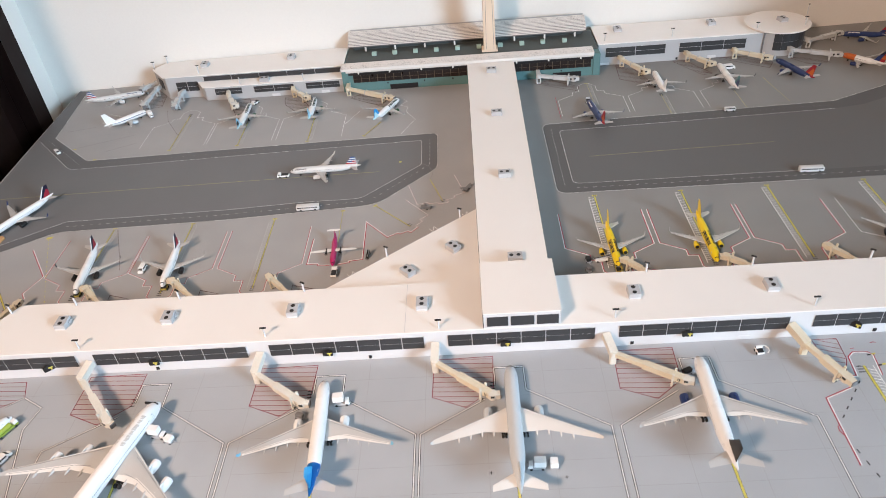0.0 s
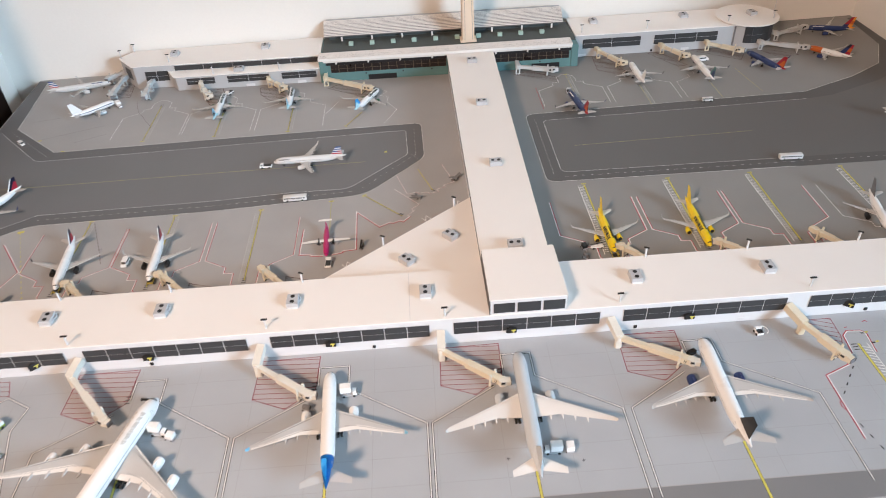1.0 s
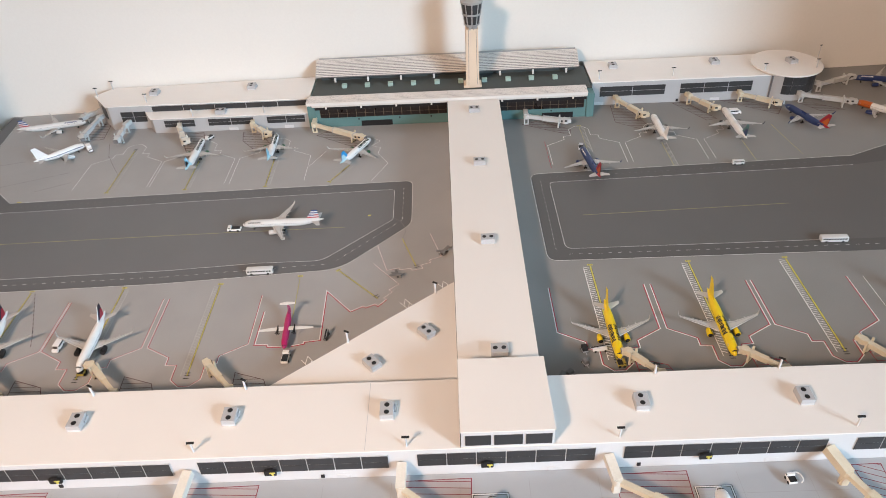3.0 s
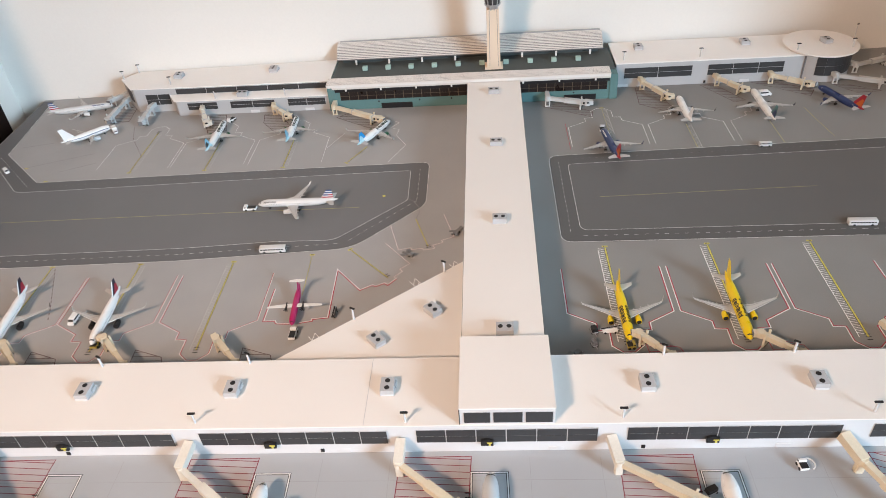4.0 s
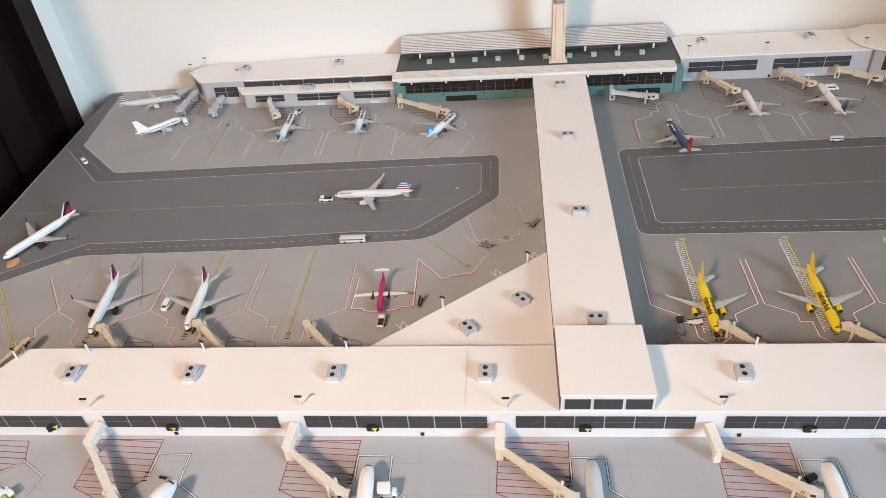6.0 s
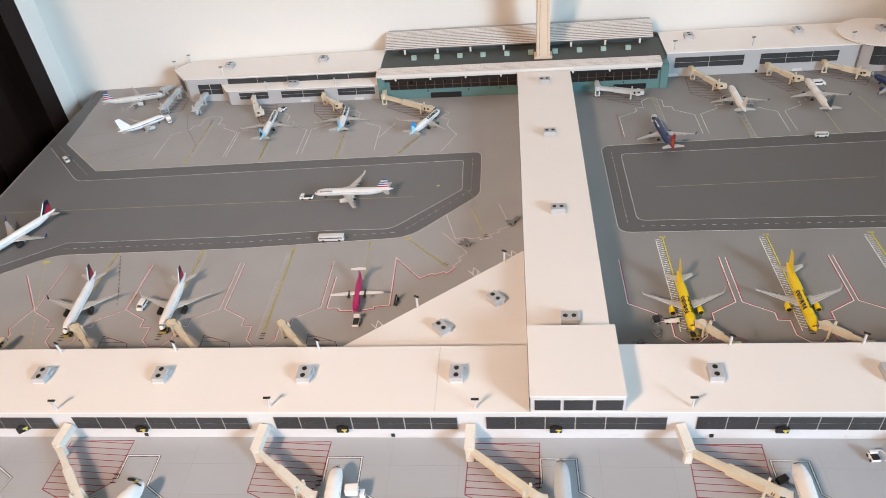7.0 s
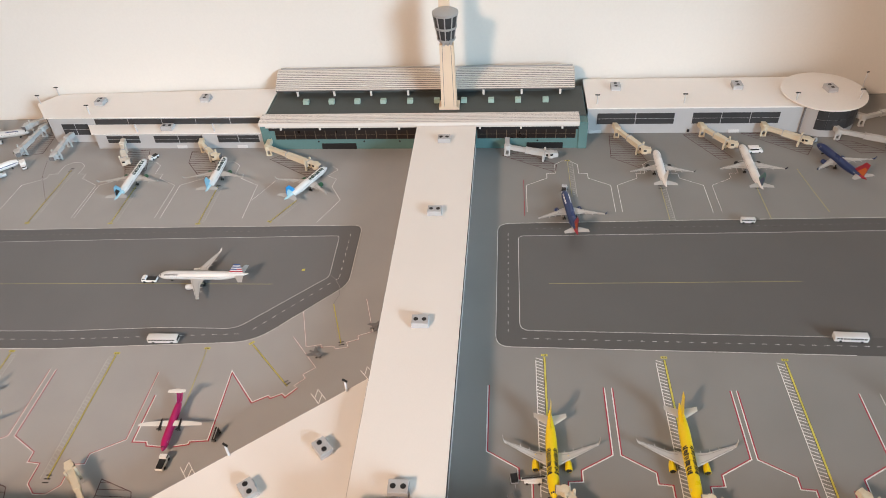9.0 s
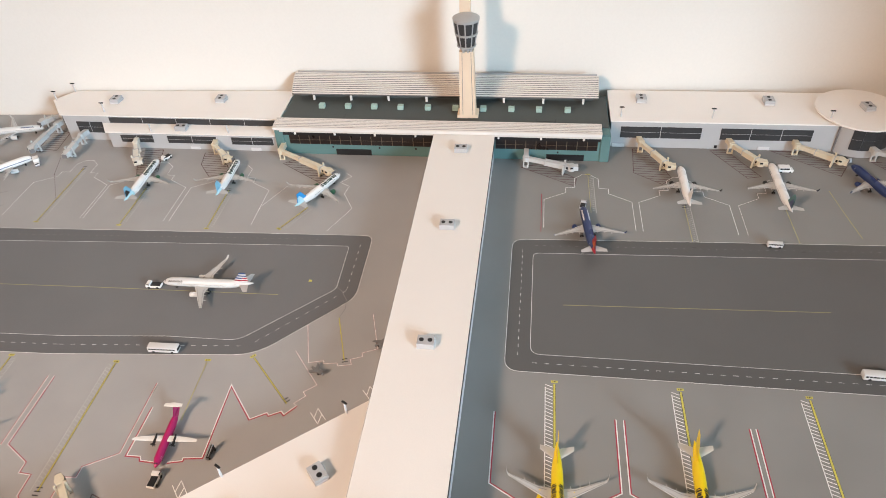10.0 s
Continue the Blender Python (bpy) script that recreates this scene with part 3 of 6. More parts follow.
for k in range(10):
    a = 2 * math.pi * (k + 0.5) / 10
    bm = bmesh.new()
    d, s = Vector((math.cos(a), math.sin(a), 0)), Vector((-math.sin(a), math.cos(a), 0)) * 0.0008
    loft(bm, [[Vector((TX, TY, z)) + d * r + s, Vector((TX, TY, z)) + d * (r + 0.0009) + s, Vector((TX, TY, z)) + d * (r + 0.0009) - s, Vector((TX, TY, z)) + d * r - s] for z, r in ((0.156, 0.0117), (0.172, 0.0143), (0.193, 0.0178))])
    part("mullion", bm, M_STEEL, tower)

# ---- model aircraft, 1:400, worked out in the real machine's metres ----
K = 1 / 400.0
AIRFOIL = [(0.0, 0.0), (0.06, 0.42), (0.28, 0.62), (0.6, 0.42), (1.0, 0.04), (1.0, -0.04), (0.6, -0.22), (0.28, -0.38), (0.06, -0.28)]


def wing_mesh(bm, sections):
    """Sections: x, y of the leading edge, z, chord, thickness, dihedral turn in degrees."""
    rings = []
    for x, y, z, c, th, turn in sections:
        a = radians(turn)
        rings.append([Vector((x - math.sin(a) * h * th, y - u * c, z + math.cos(a) * h * th)) * K for u, h in AIRFOIL])
    loft(bm, rings)


def fin_mesh(bm, base, tip, thick):
    """Upright fin: base and tip as (y leading, z, chord)."""
    rings = []
    for (y, z, c), th in ((base, thick), (tip, thick * 0.55)):
        rings.append([Vector((h * th, y - u * c, z)) * K for u, h in ((0, 0), (0.15, 0.5), (0.5, 0.5), (1, 0.08), (1, -0.08), (0.5, -0.5), (0.15, -0.5))])
    loft(bm, rings)


def fin_piece(bm, base, tip, u0, u1, thick):
    """A slice of the fin between two shares of its chord."""
    rings = []
    for (y, z, c), th in ((base, thick), (tip, thick * 0.8)):
        half = [(u, 0.5 * th * min(1.0, 0.2 + u / 0.15) * min(1.0, 0.16 + (1 - u) / 0.5)) for u in (u0, 0.5 * (u0 + u1), u1)]
        rings.append([Vector((h, y - u * c, z)) * K for u, h in half] + [Vector((-h, y - u * c, z)) * K for u, h in reversed(half)])
    loft(bm, rings)


class Body:
    """Fuselage outline: nose at y = length / 2."""

    def __init__(self, length, dia, zc, nose=1.5, tail=3.3, rise=0.62):
        self.length, self.r, self.zc, self.nose, self.tail, self.rise = length, dia / 2, zc, nose * dia, tail * dia, rise

    def at(self, s):
        """Radius and centre height at s metres behind the nose."""
        r, z = self.r, self.zc
        if s < self.nose:
            f = 1 - s / self.nose
            k = max(0.0, 1 - f ** 2.1) ** 0.62
            return max(0.02, r * k), z - 0.28 * r * f ** 1.4
        back = self.length - s
        if back < self.tail:
            f = 1 - back / self.tail
            k = 1 - 0.90 * f ** 1.7
            return r * k, z + self.rise * r * f ** 1.5
        return r, z

    def ring(self, s, n=22, grow=1.0):
        r, z = self.at(s)
        y = self.length / 2 - s
        return [Vector((r * grow * math.cos(2 * math.pi * i / n), y, z + r * grow * math.sin(2 * math.pi * i / n))) * K for i in range(n)]

    def patch(self, bm, s0, s1, a0, a1, grow=1.012, slant=0.0, steps=4, around=4):
        """A thin painted patch on the skin between angles a0 and a1 (degrees; 90 is the top)."""
        grid = []
        for i in range(steps + 1):
            row = []
            for j in range(around + 1):
                s = s0 + (s1 - s0) * i / steps + slant * j / around
                r, z = self.at(s)
                a = radians(a0 + (a1 - a0) * j / around)
                rr = r * grow + 0.02
                row.append(bm.verts.new(Vector((rr * math.cos(a), self.length / 2 - s, z + rr * math.sin(a))) * K))
            grid.append(row)
        for i in range(steps):
            for j in range(around):
                bm.faces.new((grid[i][j], grid[i + 1][j], grid[i + 1][j + 1], grid[i][j + 1]))


def wheel_set(parent, x, y, size, name="landing_gear", wheels=1, height=2.0):
    bm = bmesh.new()
    for k in range(wheels):
        yy = y + (k - (wheels - 1) / 2) * size * 2.2
        for side in (-1, 1):
            loft(bm, [[Vector((x + side * size * 0.9 + w, yy, size)) * K + Vector((0, size * K * math.cos(t), size * K * math.sin(t))) for t in [2 * math.pi * i / 10 for i in range(10)]] for w in (-size * 0.4, size * 0.4)])
    box(bm, (x - 0.18) * K, (x + 0.18) * K, (y - 0.18) * K, (y + 0.18) * K, size * K, height * K)
    return part(name, bm, M_RUBBER, parent)


def engine(parent, x, y, z, length, dia, mat, inner=M_BLACK):
    bm = bmesh.new()
    r = dia / 2
    rings = [(0.12, 0.80), (0.0, 0.90), (-0.08, 0.98), (-0.35, 1.0), (-0.75, 0.86), (-1.0, 0.62)]
    loft(bm, [[Vector((x + r * k * math.cos(2 * math.pi * i / 16), y + length * (s - 0.12 if s > 0.1 else s), z + r * k * math.sin(2 * math.pi * i / 16))) * K for i in range(16)] for s, k in rings[1:]], cap=True)
    ob = part("engine", bm, mat, parent, smooth=True)
    bm = bmesh.new()
    loft(bm, [[Vector((x + r * 0.78 * math.cos(2 * math.pi * i / 16), y + yy, z + r * 0.78 * math.sin(2 * math.pi * i / 16))) * K for i in range(16)] for yy in (0.02, 0.05)])
    part("intake", bm, inner, ob)
    bm = bmesh.new()
    loft(bm, [[Vector((x + r * k * math.cos(2 * math.pi * i / 12), y + yy, z + r * k * math.sin(2 * math.pi * i / 12))) * K for i in range(12)] for yy, k in ((-length * 0.98, 0.5), (-length * 1.2, 0.22))])
    part("exhaust_cone", bm, M_STEEL, ob, smooth=True)
    bm = bmesh.new()
    loft(bm, [[Vector((x + sx * 0.22, y - length * u, z + r * h)) * K for u, h in ((0.2, 0.9), (1.2, 0.7), (1.3, 1.35), (0.55, 1.25))] for sx in (-1, 1)])
    part("pylon", bm, mat, ob)
    return ob


def airliner(label, nose, heading, length, span, dia, body=M_WHITE, tail=M_WHITE, wing=M_WING, eng=M_WHITE, tip=None, rear=None, rear_from=0.8,
             engines=((0.34, 3.2, 2.6),), winglet=2.4, title=None, fin_bands=(), fin_h=None, belly=None, chord=None, sweep=0.52, tailplane=None, belly_mat=None,
             high=False, wheels=1, title_at=(0.14, 0.36), title_angle=(38, 62), fairings=3, nose_mat=None, nose_to=0.10, winglet_mat=None, second=None, cheat=None, ahead=0.0, fin_edge=None):
    """nose: plan place of the nose tip; heading: degrees from +x of the way the nose points."""
    zc = dia * (0.5 + 0.36)
    b = Body(length, dia, zc)
    d = Vector((math.cos(radians(heading)), math.sin(radians(heading))))
    mid = Vector(nose) - d * (length / 2 * K)
    top = tagged(empty("model_airliner", Matrix.Translation((mid.x, mid.y, 0.0002)) @ Matrix.Rotation(radians(heading - 90), 4, "Z")), label, "model aircraft")
    # fuselage
    stations = [0.0, 0.02, 0.08, 0.2, 0.4, 0.7, 1.0]
    ss = [b.nose * s for s in stations] + [b.nose + (length - b.nose - b.tail) * t for t in (0.12, 0.25, 0.4, 0.55, 0.7, 0.85, 1.0)] + [length - b.tail * (1 - t) for t in (0.12, 0.25, 0.4, 0.55, 0.7, 0.85, 1.0)]
    mats = [body, rear or body, nose_mat or body, belly_mat or body]
    bm = bmesh.new()

    def which(k, i):
        if rear and ss[k] >= rear_from * length:
            return 1
        if nose_mat and ss[k] < nose_to * length:
            return 2
        if belly_mat and 12 <= i <= 20:
            return 3
        return 0
    loft(bm, [b.ring(s) for s in ss], mat=which)
    part("fuselage", bm, mats, top, smooth=True)
    bm = bmesh.new()
    for a0, a1 in ((38, 62), (65, 88), (92, 115), (118, 142)):
        b.patch(bm, b.nose * 0.21, b.nose * 0.29, a0, a1, 1.012, around=2, steps=2)
    part("cockpit_window", bm, M_BLACK, top)
    for side in (0, 1):
        bm = bmesh.new()
        n = int(length * 0.55)
        for i in range(n):
            s = b.nose * 1.1 + (length - b.nose - b.tail * 1.0) * i / n
            a = 14 if side == 0 else 166
            b.patch(bm, s, s + 0.30, a - 3, a + 4, 1.006, steps=1, around=1)
        part("cabin_windows", bm, M_GLASS, top)
        for f in (0.115, 0.80):
            bm = bmesh.new()
            s = length * f
            for (u, v, p, q) in ((0, 0.1, -6, 34), (0.9, 1.0, -6, 34), (0, 1.0, 32, 35)):
                a0, a1 = (p, q) if side == 0 else (180 - q, 180 - p)
                b.patch(bm, s + u, s + v, a0, a1, 1.006, steps=1)
            part("door_outline", bm, M_HVAC, top)
        if cheat is not None:
            bm = bmesh.new()
            a0, a1 = (6, 17) if side == 0 else (174, 163)
            b.patch(bm, 0.05 * length, 0.93 * length, a0, a1, 1.009, steps=14, around=2)
            part("cheat_line", bm, cheat, top)
        if title is not None:
            t0, t1 = title_at[0] * length, title_at[1] * length
            count = 14
            for i in range(count):
                u0 = t0 + (t1 - t0) * i / count
                u1 = t0 + (t1 - t0) * (i + (0.88, 0.62, 0.80, 0.58, 0.90)[i % 5]) / count
                a0, a1 = title_angle
                a0, a1 = a0 + (a1 - a0) * (0.0, 0.12, 0.0, 0.2)[i % 4], a1 - (a1 - a0) * (0.0, 0.15, 0.08)[i % 3]
                if side:
                    a0, a1 = 180 - a0, 180 - a1
                bm = bmesh.new()
                b.patch(bm, u0, u1, a0, a1, 1.010, slant=0.35, steps=1)
                part("title_bar", bm, title, top)
    # wings
    c0 = chord or length * (0.160 if dia < 5 else 0.198)
    half = span / 2
    yr = length * 0.085 + c0 * 0.35 + ahead
    zr = zc + dia * 0.30 if high else zc - dia * 0.24
    for side in (-1, 1):
        bm = bmesh.new()
        rx = dia * 0.30
        kink = half * 0.37
        sw = sweep
        secs = []
        for f, cf, th in ((rx, 1.0, 0.13), (kink, 0.54 if not high else 0.92, 0.10), (half * 0.72, 0.33 if not high else 0.74, 0.09), (half * 0.97, 0.17 if not high else 0.50, 0.08)):
            secs.append((side * f, yr - sw * (f - rx), zr + (f - rx) * (0.085 if not high else 0.02), c0 * cf, c0 * cf * th * 0.75, 0))
        if winglet:
            f, y, z, c, th, _ = secs[-1]
            secs.append((side * half * 0.995, y - sw * half * 0.03 - 0.4, z + winglet * 0.25, c * 0.80, th * 0.8, side * -30))
            secs.append((side * half * 1.012, y - sw * half * 0.05 - 1.2, z + winglet, c * 0.42, th * 0.5, side * -80))
            cut = 4
        else:
            f, y, z, c, th, _ = secs[-1]
            secs.append((side * half, y - sw * half * 0.07, z + 0.15, c * 0.5, th * 0.6, 0))
            cut = None
        if side < 0:
            secs = [(x, y, z, c, t, tr) for x, y, z, c, t, tr in secs]
        wing_mesh(bm, secs[:cut] if cut and (winglet_mat or tip) else secs)
        w = part("wing", bm, wing, top, smooth=True)
        if cut and (winglet_mat or tip):
            bm = bmesh.new()
            wing_mesh(bm, secs[cut - 1:])
            part("winglet", bm, winglet_mat or tip, w, smooth=True)
        def at_span(f):
            for p, q in zip(secs[:3], secs[1:4]):
                if f <= abs(q[0]) + 1e-6:
                    t = (f - abs(p[0])) / (abs(q[0]) - abs(p[0]))
                    return [u + (v - u) * t for u, v in zip(p, q)]
            return secs[3]
        if wing is M_WING:
            for u, h in ((0.13, 0.55), (0.76, 0.33)):
                bm = bmesh.new()
                rows = []
                for f in (0.20, 0.37, 0.55, 0.72, 0.93):
                    x, y, z, c, t, _ = at_span(half * f)
                    rows.append([Vector((x, y - c * u - o, z + t * h + 0.03 + e)) * K for o, e in ((0, -0.05), (0.15, -0.05), (0.15, 0.05), (0, 0.05))])
                loft(bm, rows)
                part("panel_line", bm, M_PANEL, w)
        if dia > 5 and wing is M_WING:
            bm = bmesh.new()
            rows = []
            for f, u in ((0.13, 0.86), (0.22, 0.80), (0.37, 0.70), (0.55, 0.68), (0.75, 0.68), (0.95, 0.64)):
                x, y, z, c, t, _ = at_span(half * f)
                h = 0.04 + 0.38 * (1 - u) / 0.4
                rows.append([Vector((x, yy, zz)) * K for yy, zz in ((y - c * u, z + t * h + 0.08), (y - c * 1.01, z + t * 0.04 + 0.08), (y - c * 1.01, z - t * 0.04), (y - c * u, z + t * h - 0.1))])
            loft(bm, rows)
            part("flap", bm, M_WINGW, w, "pale flap band along the wing's rear edge")
        if not high:
            bm = bmesh.new()
            wing_mesh(bm, [(x, y + c * 0.012, z, c * 0.10 + 0.12, t * 0.85, 0) for x, y, z, c, t, tr in secs[:4]])
            part("leading_edge", bm, M_EDGE, w, smooth=True)
        for i in range(fairings):
            f = half * (0.26 + 0.56 * i / fairings)
            bm = bmesh.new()
            _, ly, lz, lc, _, _ = at_span(f)
            yy = ly - lc + (0.35 if dia < 5 else 0.0)
            zz = lz - 0.28
            rr = 0.20 if dia < 5 else 0.42 if dia < 7 else 0.62
            loft(bm, [[Vector((side * f + rr * k * math.cos(2 * math.pi * j / 8), yy + s, zz + rr * k * math.sin(2 * math.pi * j / 8))) * K for j in range(8)] for s, k in ((2.2, 0.2), (1.0, 1.0), (-0.5 - dia * 0.1, 0.8), (-0.8 - dia * 0.2, 0.2))])
            part("flap_fairing", bm, wing, w, smooth=True)
        for (ef, el, ed) in engines:
            ex = side * half * ef
            ey = yr - sw * (abs(ex) - rx) + el * (0.78 if not high else 0.4)
            ez = zr + (abs(ex) - rx) * (0.085 if not high else 0.02) - (ed * 0.62 if not high else 0.1)
            e = engine(top, ex, ey, ez, el, ed, eng)
            if high:
                for k in range(6):
                    bm = bmesh.new()
                    a = k * math.pi / 3
                    dx, dz = math.cos(a), math.sin(a)
                    loft(bm, [[Vector((ex + dx * q - dz * w2, ey + yy, ez + dz * q + dx * w2)) * K for q, w2 in ((0.2, -0.10), (1.15, -0.14), (1.15, 0.14), (0.2, 0.10))] for yy in (0.15, 0.30)])
                    part("propeller_blade", bm, M_BLACK, e)
    # tail
    fh = fin_h or dia * 1.75
    rt, zt = b.at(length - b.tail * 0.55)
    fy = -length / 2 + b.tail * 0.72
    base, tp = (fy, zt + rt * 0.35, b.tail * 0.56), (fy - fh * 0.86, zt + rt + fh, b.tail * 0.21)
    if fin_bands:
        n = len(fin_bands)
        for i, fm in enumerate(fin_bands):
            lo = tuple(base[j] + (tp[j] - base[j]) * i / n for j in range(3))
            hi = tuple(base[j] + (tp[j] - base[j]) * (i + 1) / n for j in range(3))
            shares = ((0.0, 0.55, fm[0]), (0.55, 1.0, fm[1])) if isinstance(fm, tuple) else ((0.0, 1.0, fm),)
            for u0, u1, m2 in shares:
                bm = bmesh.new()
                fin_piece(bm, lo, hi, u0, u1, 0.36)
                part("tail_fin", bm, m2, top)
    else:
        bm = bmesh.new()
        fin_mesh(bm, base, tp, 0.36)
        part("tail_fin", bm, tail, top)
        if fin_edge is not None:
            bm = bmesh.new()
            fin_piece(bm, (base[0] + 0.12, base[1], base[2] * 0.95), (tp[0] + 0.12, tp[1], tp[2] * 0.95), 0.0, 0.13, 0.44)
            part("fin_edge", bm, fin_edge, top)
        if second is not None:
            for gx in (-1, 1):
                bm = bmesh.new()
                rings = []
                for u, v in ((0.30, 0.08), (0.97, 0.08), (0.97, 0.62), (0.62, 0.70)):
                    y = base[0] + (tp[0] - base[0]) * v - u * (base[2] + (tp[2] - base[2]) * v)
                    z = base[1] + (tp[1] - base[1]) * v
                    rings.append((y, z))
                a = [bm.verts.new(Vector((gx * 0.24, y, z)) * K) for y, z in rings]
                bm.faces.new(a)
                part("fin_emblem", bm, second, top)
    ts = tailplane or dia * (1.42 if dia < 5 else 1.68)
    for side in (-1, 1):
        bm = bmesh.new()
        if high:
            zz, yy, c1 = tp[1], tp[0] + 0.3, tp[2] * 1.05
            wing_mesh(bm, [(0, yy, zz, c1, 0.25, 0), (side * ts, yy - 0.3, zz, c1 * 0.6, 0.16, 0)])
        else:
            rt2, zt2 = b.at(length - b.tail * 0.42)
            yy, c1 = -length / 2 + b.tail * 0.50, b.tail * 0.33
            wing_mesh(bm, [(side * rt2 * 0.5, yy, zt2 + rt2 * 0.2, c1, 0.35, 0), (side * ts, yy - ts * 0.62, zt2 + rt2 * 0.2 + ts * 0.08, c1 * 0.42, 0.18, 0)])
        part("tailplane", bm, tailplane_mat(tail, wing), top, smooth=True)
    size = dia * 0.14
    wheel_set(top, 0, length / 2 - b.nose * 0.95, size * 0.75, "nose_gear", 1, zc - dia * 0.3)
    for side in (-1, 1):
        wheel_set(top, side * dia * 0.72, -length * 0.02, size, "landing_gear", wheels, zc - dia * 0.3)
    return top


def tailplane_mat(tail, wing):
    return wing


def narrow(label, nose, heading, length=37.6, span=35.6, **kw):
    kw.setdefault("sweep", 0.55)
    kw.setdefault("engines", ((0.335, 4.2, 2.7),))
    return airliner(label, nose, heading, length, span, 4.4, **kw)


def wide(label, nose, heading, length, span, dia=5.9, **kw):
    kw.setdefault("engines", ((0.315, 6.6, 4.0),))
    kw.setdefault("winglet", 1.2)
    kw.setdefault("sweep", 0.56)
    kw.setdefault("wheels", 2)
    kw.setdefault("fairings", 4)
    return airliner(label, nose, heading, length, span, dia, **kw)


STRIPES = tuple(m for k in range(5) for m in (((M_FLAG if k > 1 else M_DKRED2), M_FLAG if k > 2 else M_DKRED2), M_PEARL))[:-1]
# taxiway and middle stands
narrow("white airliner with red, white and blue striped tail on the taxiway", (-0.466, 0.107), 180, 46.0, fin_bands=STRIPES, fin_h=5.4, title_at=(0.08, 0.24), title_angle=(30, 58), body=M_PEARL, title=M_RAMP, eng=M_PEARL, winglet=2.2)
narrow("white airliner with dark red and navy tail turning off the taxiway", (-0.899, -0.0265), 243.5, 47.5, 38, tail=M_INK, second=M_DKRED2, fin_edge=M_WHITE, fin_h=6.8, eng=M_BLACK, body=M_WHITE, winglet=2.4, winglet_mat=M_NAVY, title=None)
narrow("white airliner with dark red tail docked at a jet bridge", (-0.7055, -0.1712), -84.5, 43.0, tail=M_INK, second=M_DKRED2, fin_edge=M_WHITE, fin_h=6.2, winglet=2.2, winglet_mat=M_INK, eng=M_BLACK)
narrow("white airliner with dark red tail beside a small van", (-0.5897, -0.1665), -87.7, 38.3, tail=M_INK, second=M_DKRED2, fin_edge=M_WHITE, fin_h=6.2, winglet=2.2, eng=M_BLACK)
airliner("small magenta propeller airliner with white high wing", (-0.3668, -0.1395), -87, 27.6, 25.6, 3.15, body=M_PINK, tail=M_PINK, wing=M_WINGW, eng=M_BLACK, high=True, winglet=0,
         engines=((0.30, 3.4, 1.1),), chord=2.7, sweep=0.0, fairings=0, fin_h=4.0, tailplane=3.6, title=None)
narrow("bright yellow airliner with black title bars", (0.0048, -0.1758), -89.8, 36.5, 36.0, body=M_YELLOW, tail=M_YELLOW, eng=M_YELLOW, title=M_BLACK, title_at=(0.22, 0.52), title_angle=(22, 80), winglet=2.3)
narrow("bright yellow longer airliner with black title bars", (0.1275, -0.1785), -91, 42.5, 36.4, body=M_YELLOW, tail=M_YELLOW, eng=M_YELLOW, title=M_BLACK, title_at=(0.26, 0.54), title_angle=(22, 80), winglet=2.3)
# rear row
narrow("white airliner with dark green title and black-marked pale blue tail", (-0.5895, 0.3702), 90.5, 44.5, 36.0, fin_h=5.0, rear=M_ICE, rear_from=0.80, tail=M_SKY, second=M_BLACK, eng=M_GREEN, title=M_DKGREEN, title_at=(0.12, 0.46), title_angle=(34, 84), winglet=2.2)
narrow("white airliner with green title and pale blue tail", (-0.4643, 0.3755), 91, 38.8, 36.0, fin_h=5.2, rear=M_ICE, rear_from=0.82, tail=M_SKY, eng=M_GREEN, title=M_DKGREEN, title_at=(0.12, 0.48), title_angle=(34, 84), winglet=2.2)
narrow("white airliner with green title parked at an angle", (-0.3022, 0.3470), 64.5, 38.6, 35.8, fin_h=5.2, rear=M_ICE, rear_from=0.82, tail=M_BLUE, second=M_ICE, eng=M_GREEN, title=M_DKGREEN, title_at=(0.12, 0.46), title_angle=(34, 84), winglet=2.4)
narrow("white airliner with striped flag tail at the rear corner", (-0.8240, 0.4530), 13.5, 46.0, fin_bands=STRIPES, fin_h=5.4, title_at=(0.12, 0.30), title_angle=(40, 62), body=M_PEARL, eng=M_PEARL, winglet=2.2, title=M_NAVY)
narrow("white airliner with thin dark blue cheat line", (-0.7900, 0.3672), 45, 34.5, 33, tail=M_WHITE, winglet=0, cheat=M_NAVY, eng=M_SILVER)
narrow("dark blue airliner with red tail being pushed back", (0.0400, 0.2872), 96.5, 40.5, 35.8, body=M_NAVY, tail=M_DKRED2, second=M_ORANGE, rear=M_DKRED2, rear_from=0.88, winglet=2.6, winglet_mat=M_NAVY, eng=M_NAVY, title=M_WHITE)
narrow("plain white airliner with dark wing tips at a cream bridge", (0.1785, 0.3892), 89.5, 39.5, 35.8, winglet=2.4, winglet_mat=M_BLACK, eng=M_BLACK)
narrow("white airliner with dark teal tail at a cream bridge", (0.3032, 0.4035), 89.5, 47.5, 35.8, tail=M_TEAL, second=M_NAVY, winglet=2.4, winglet_mat=M_INK, eng=M_BLACK)
narrow("blue airliner with red rear and orange tail", (0.411, 0.405), 107.5, 41.0, 35.8, body=M_NAVY, tail=M_DKRED2, second=M_ORANGE, rear=M_DKRED2, rear_from=0.88, winglet=2.4, winglet_mat=M_NAVY, eng=M_NAVY)
narrow("dark blue airliner with yellow, orange and red tail", (0.572, 0.503), 163, 36.5, 35.8, body=M_NAVY, fin_bands=((M_NAVY, M_GOLD), (M_DKRED2, M_ORANGE), (M_DKRED2, M_GOLD)), rear=M_GOLD, rear_from=0.86, winglet=2.4, eng=M_NAVY, title=M_WHITE)
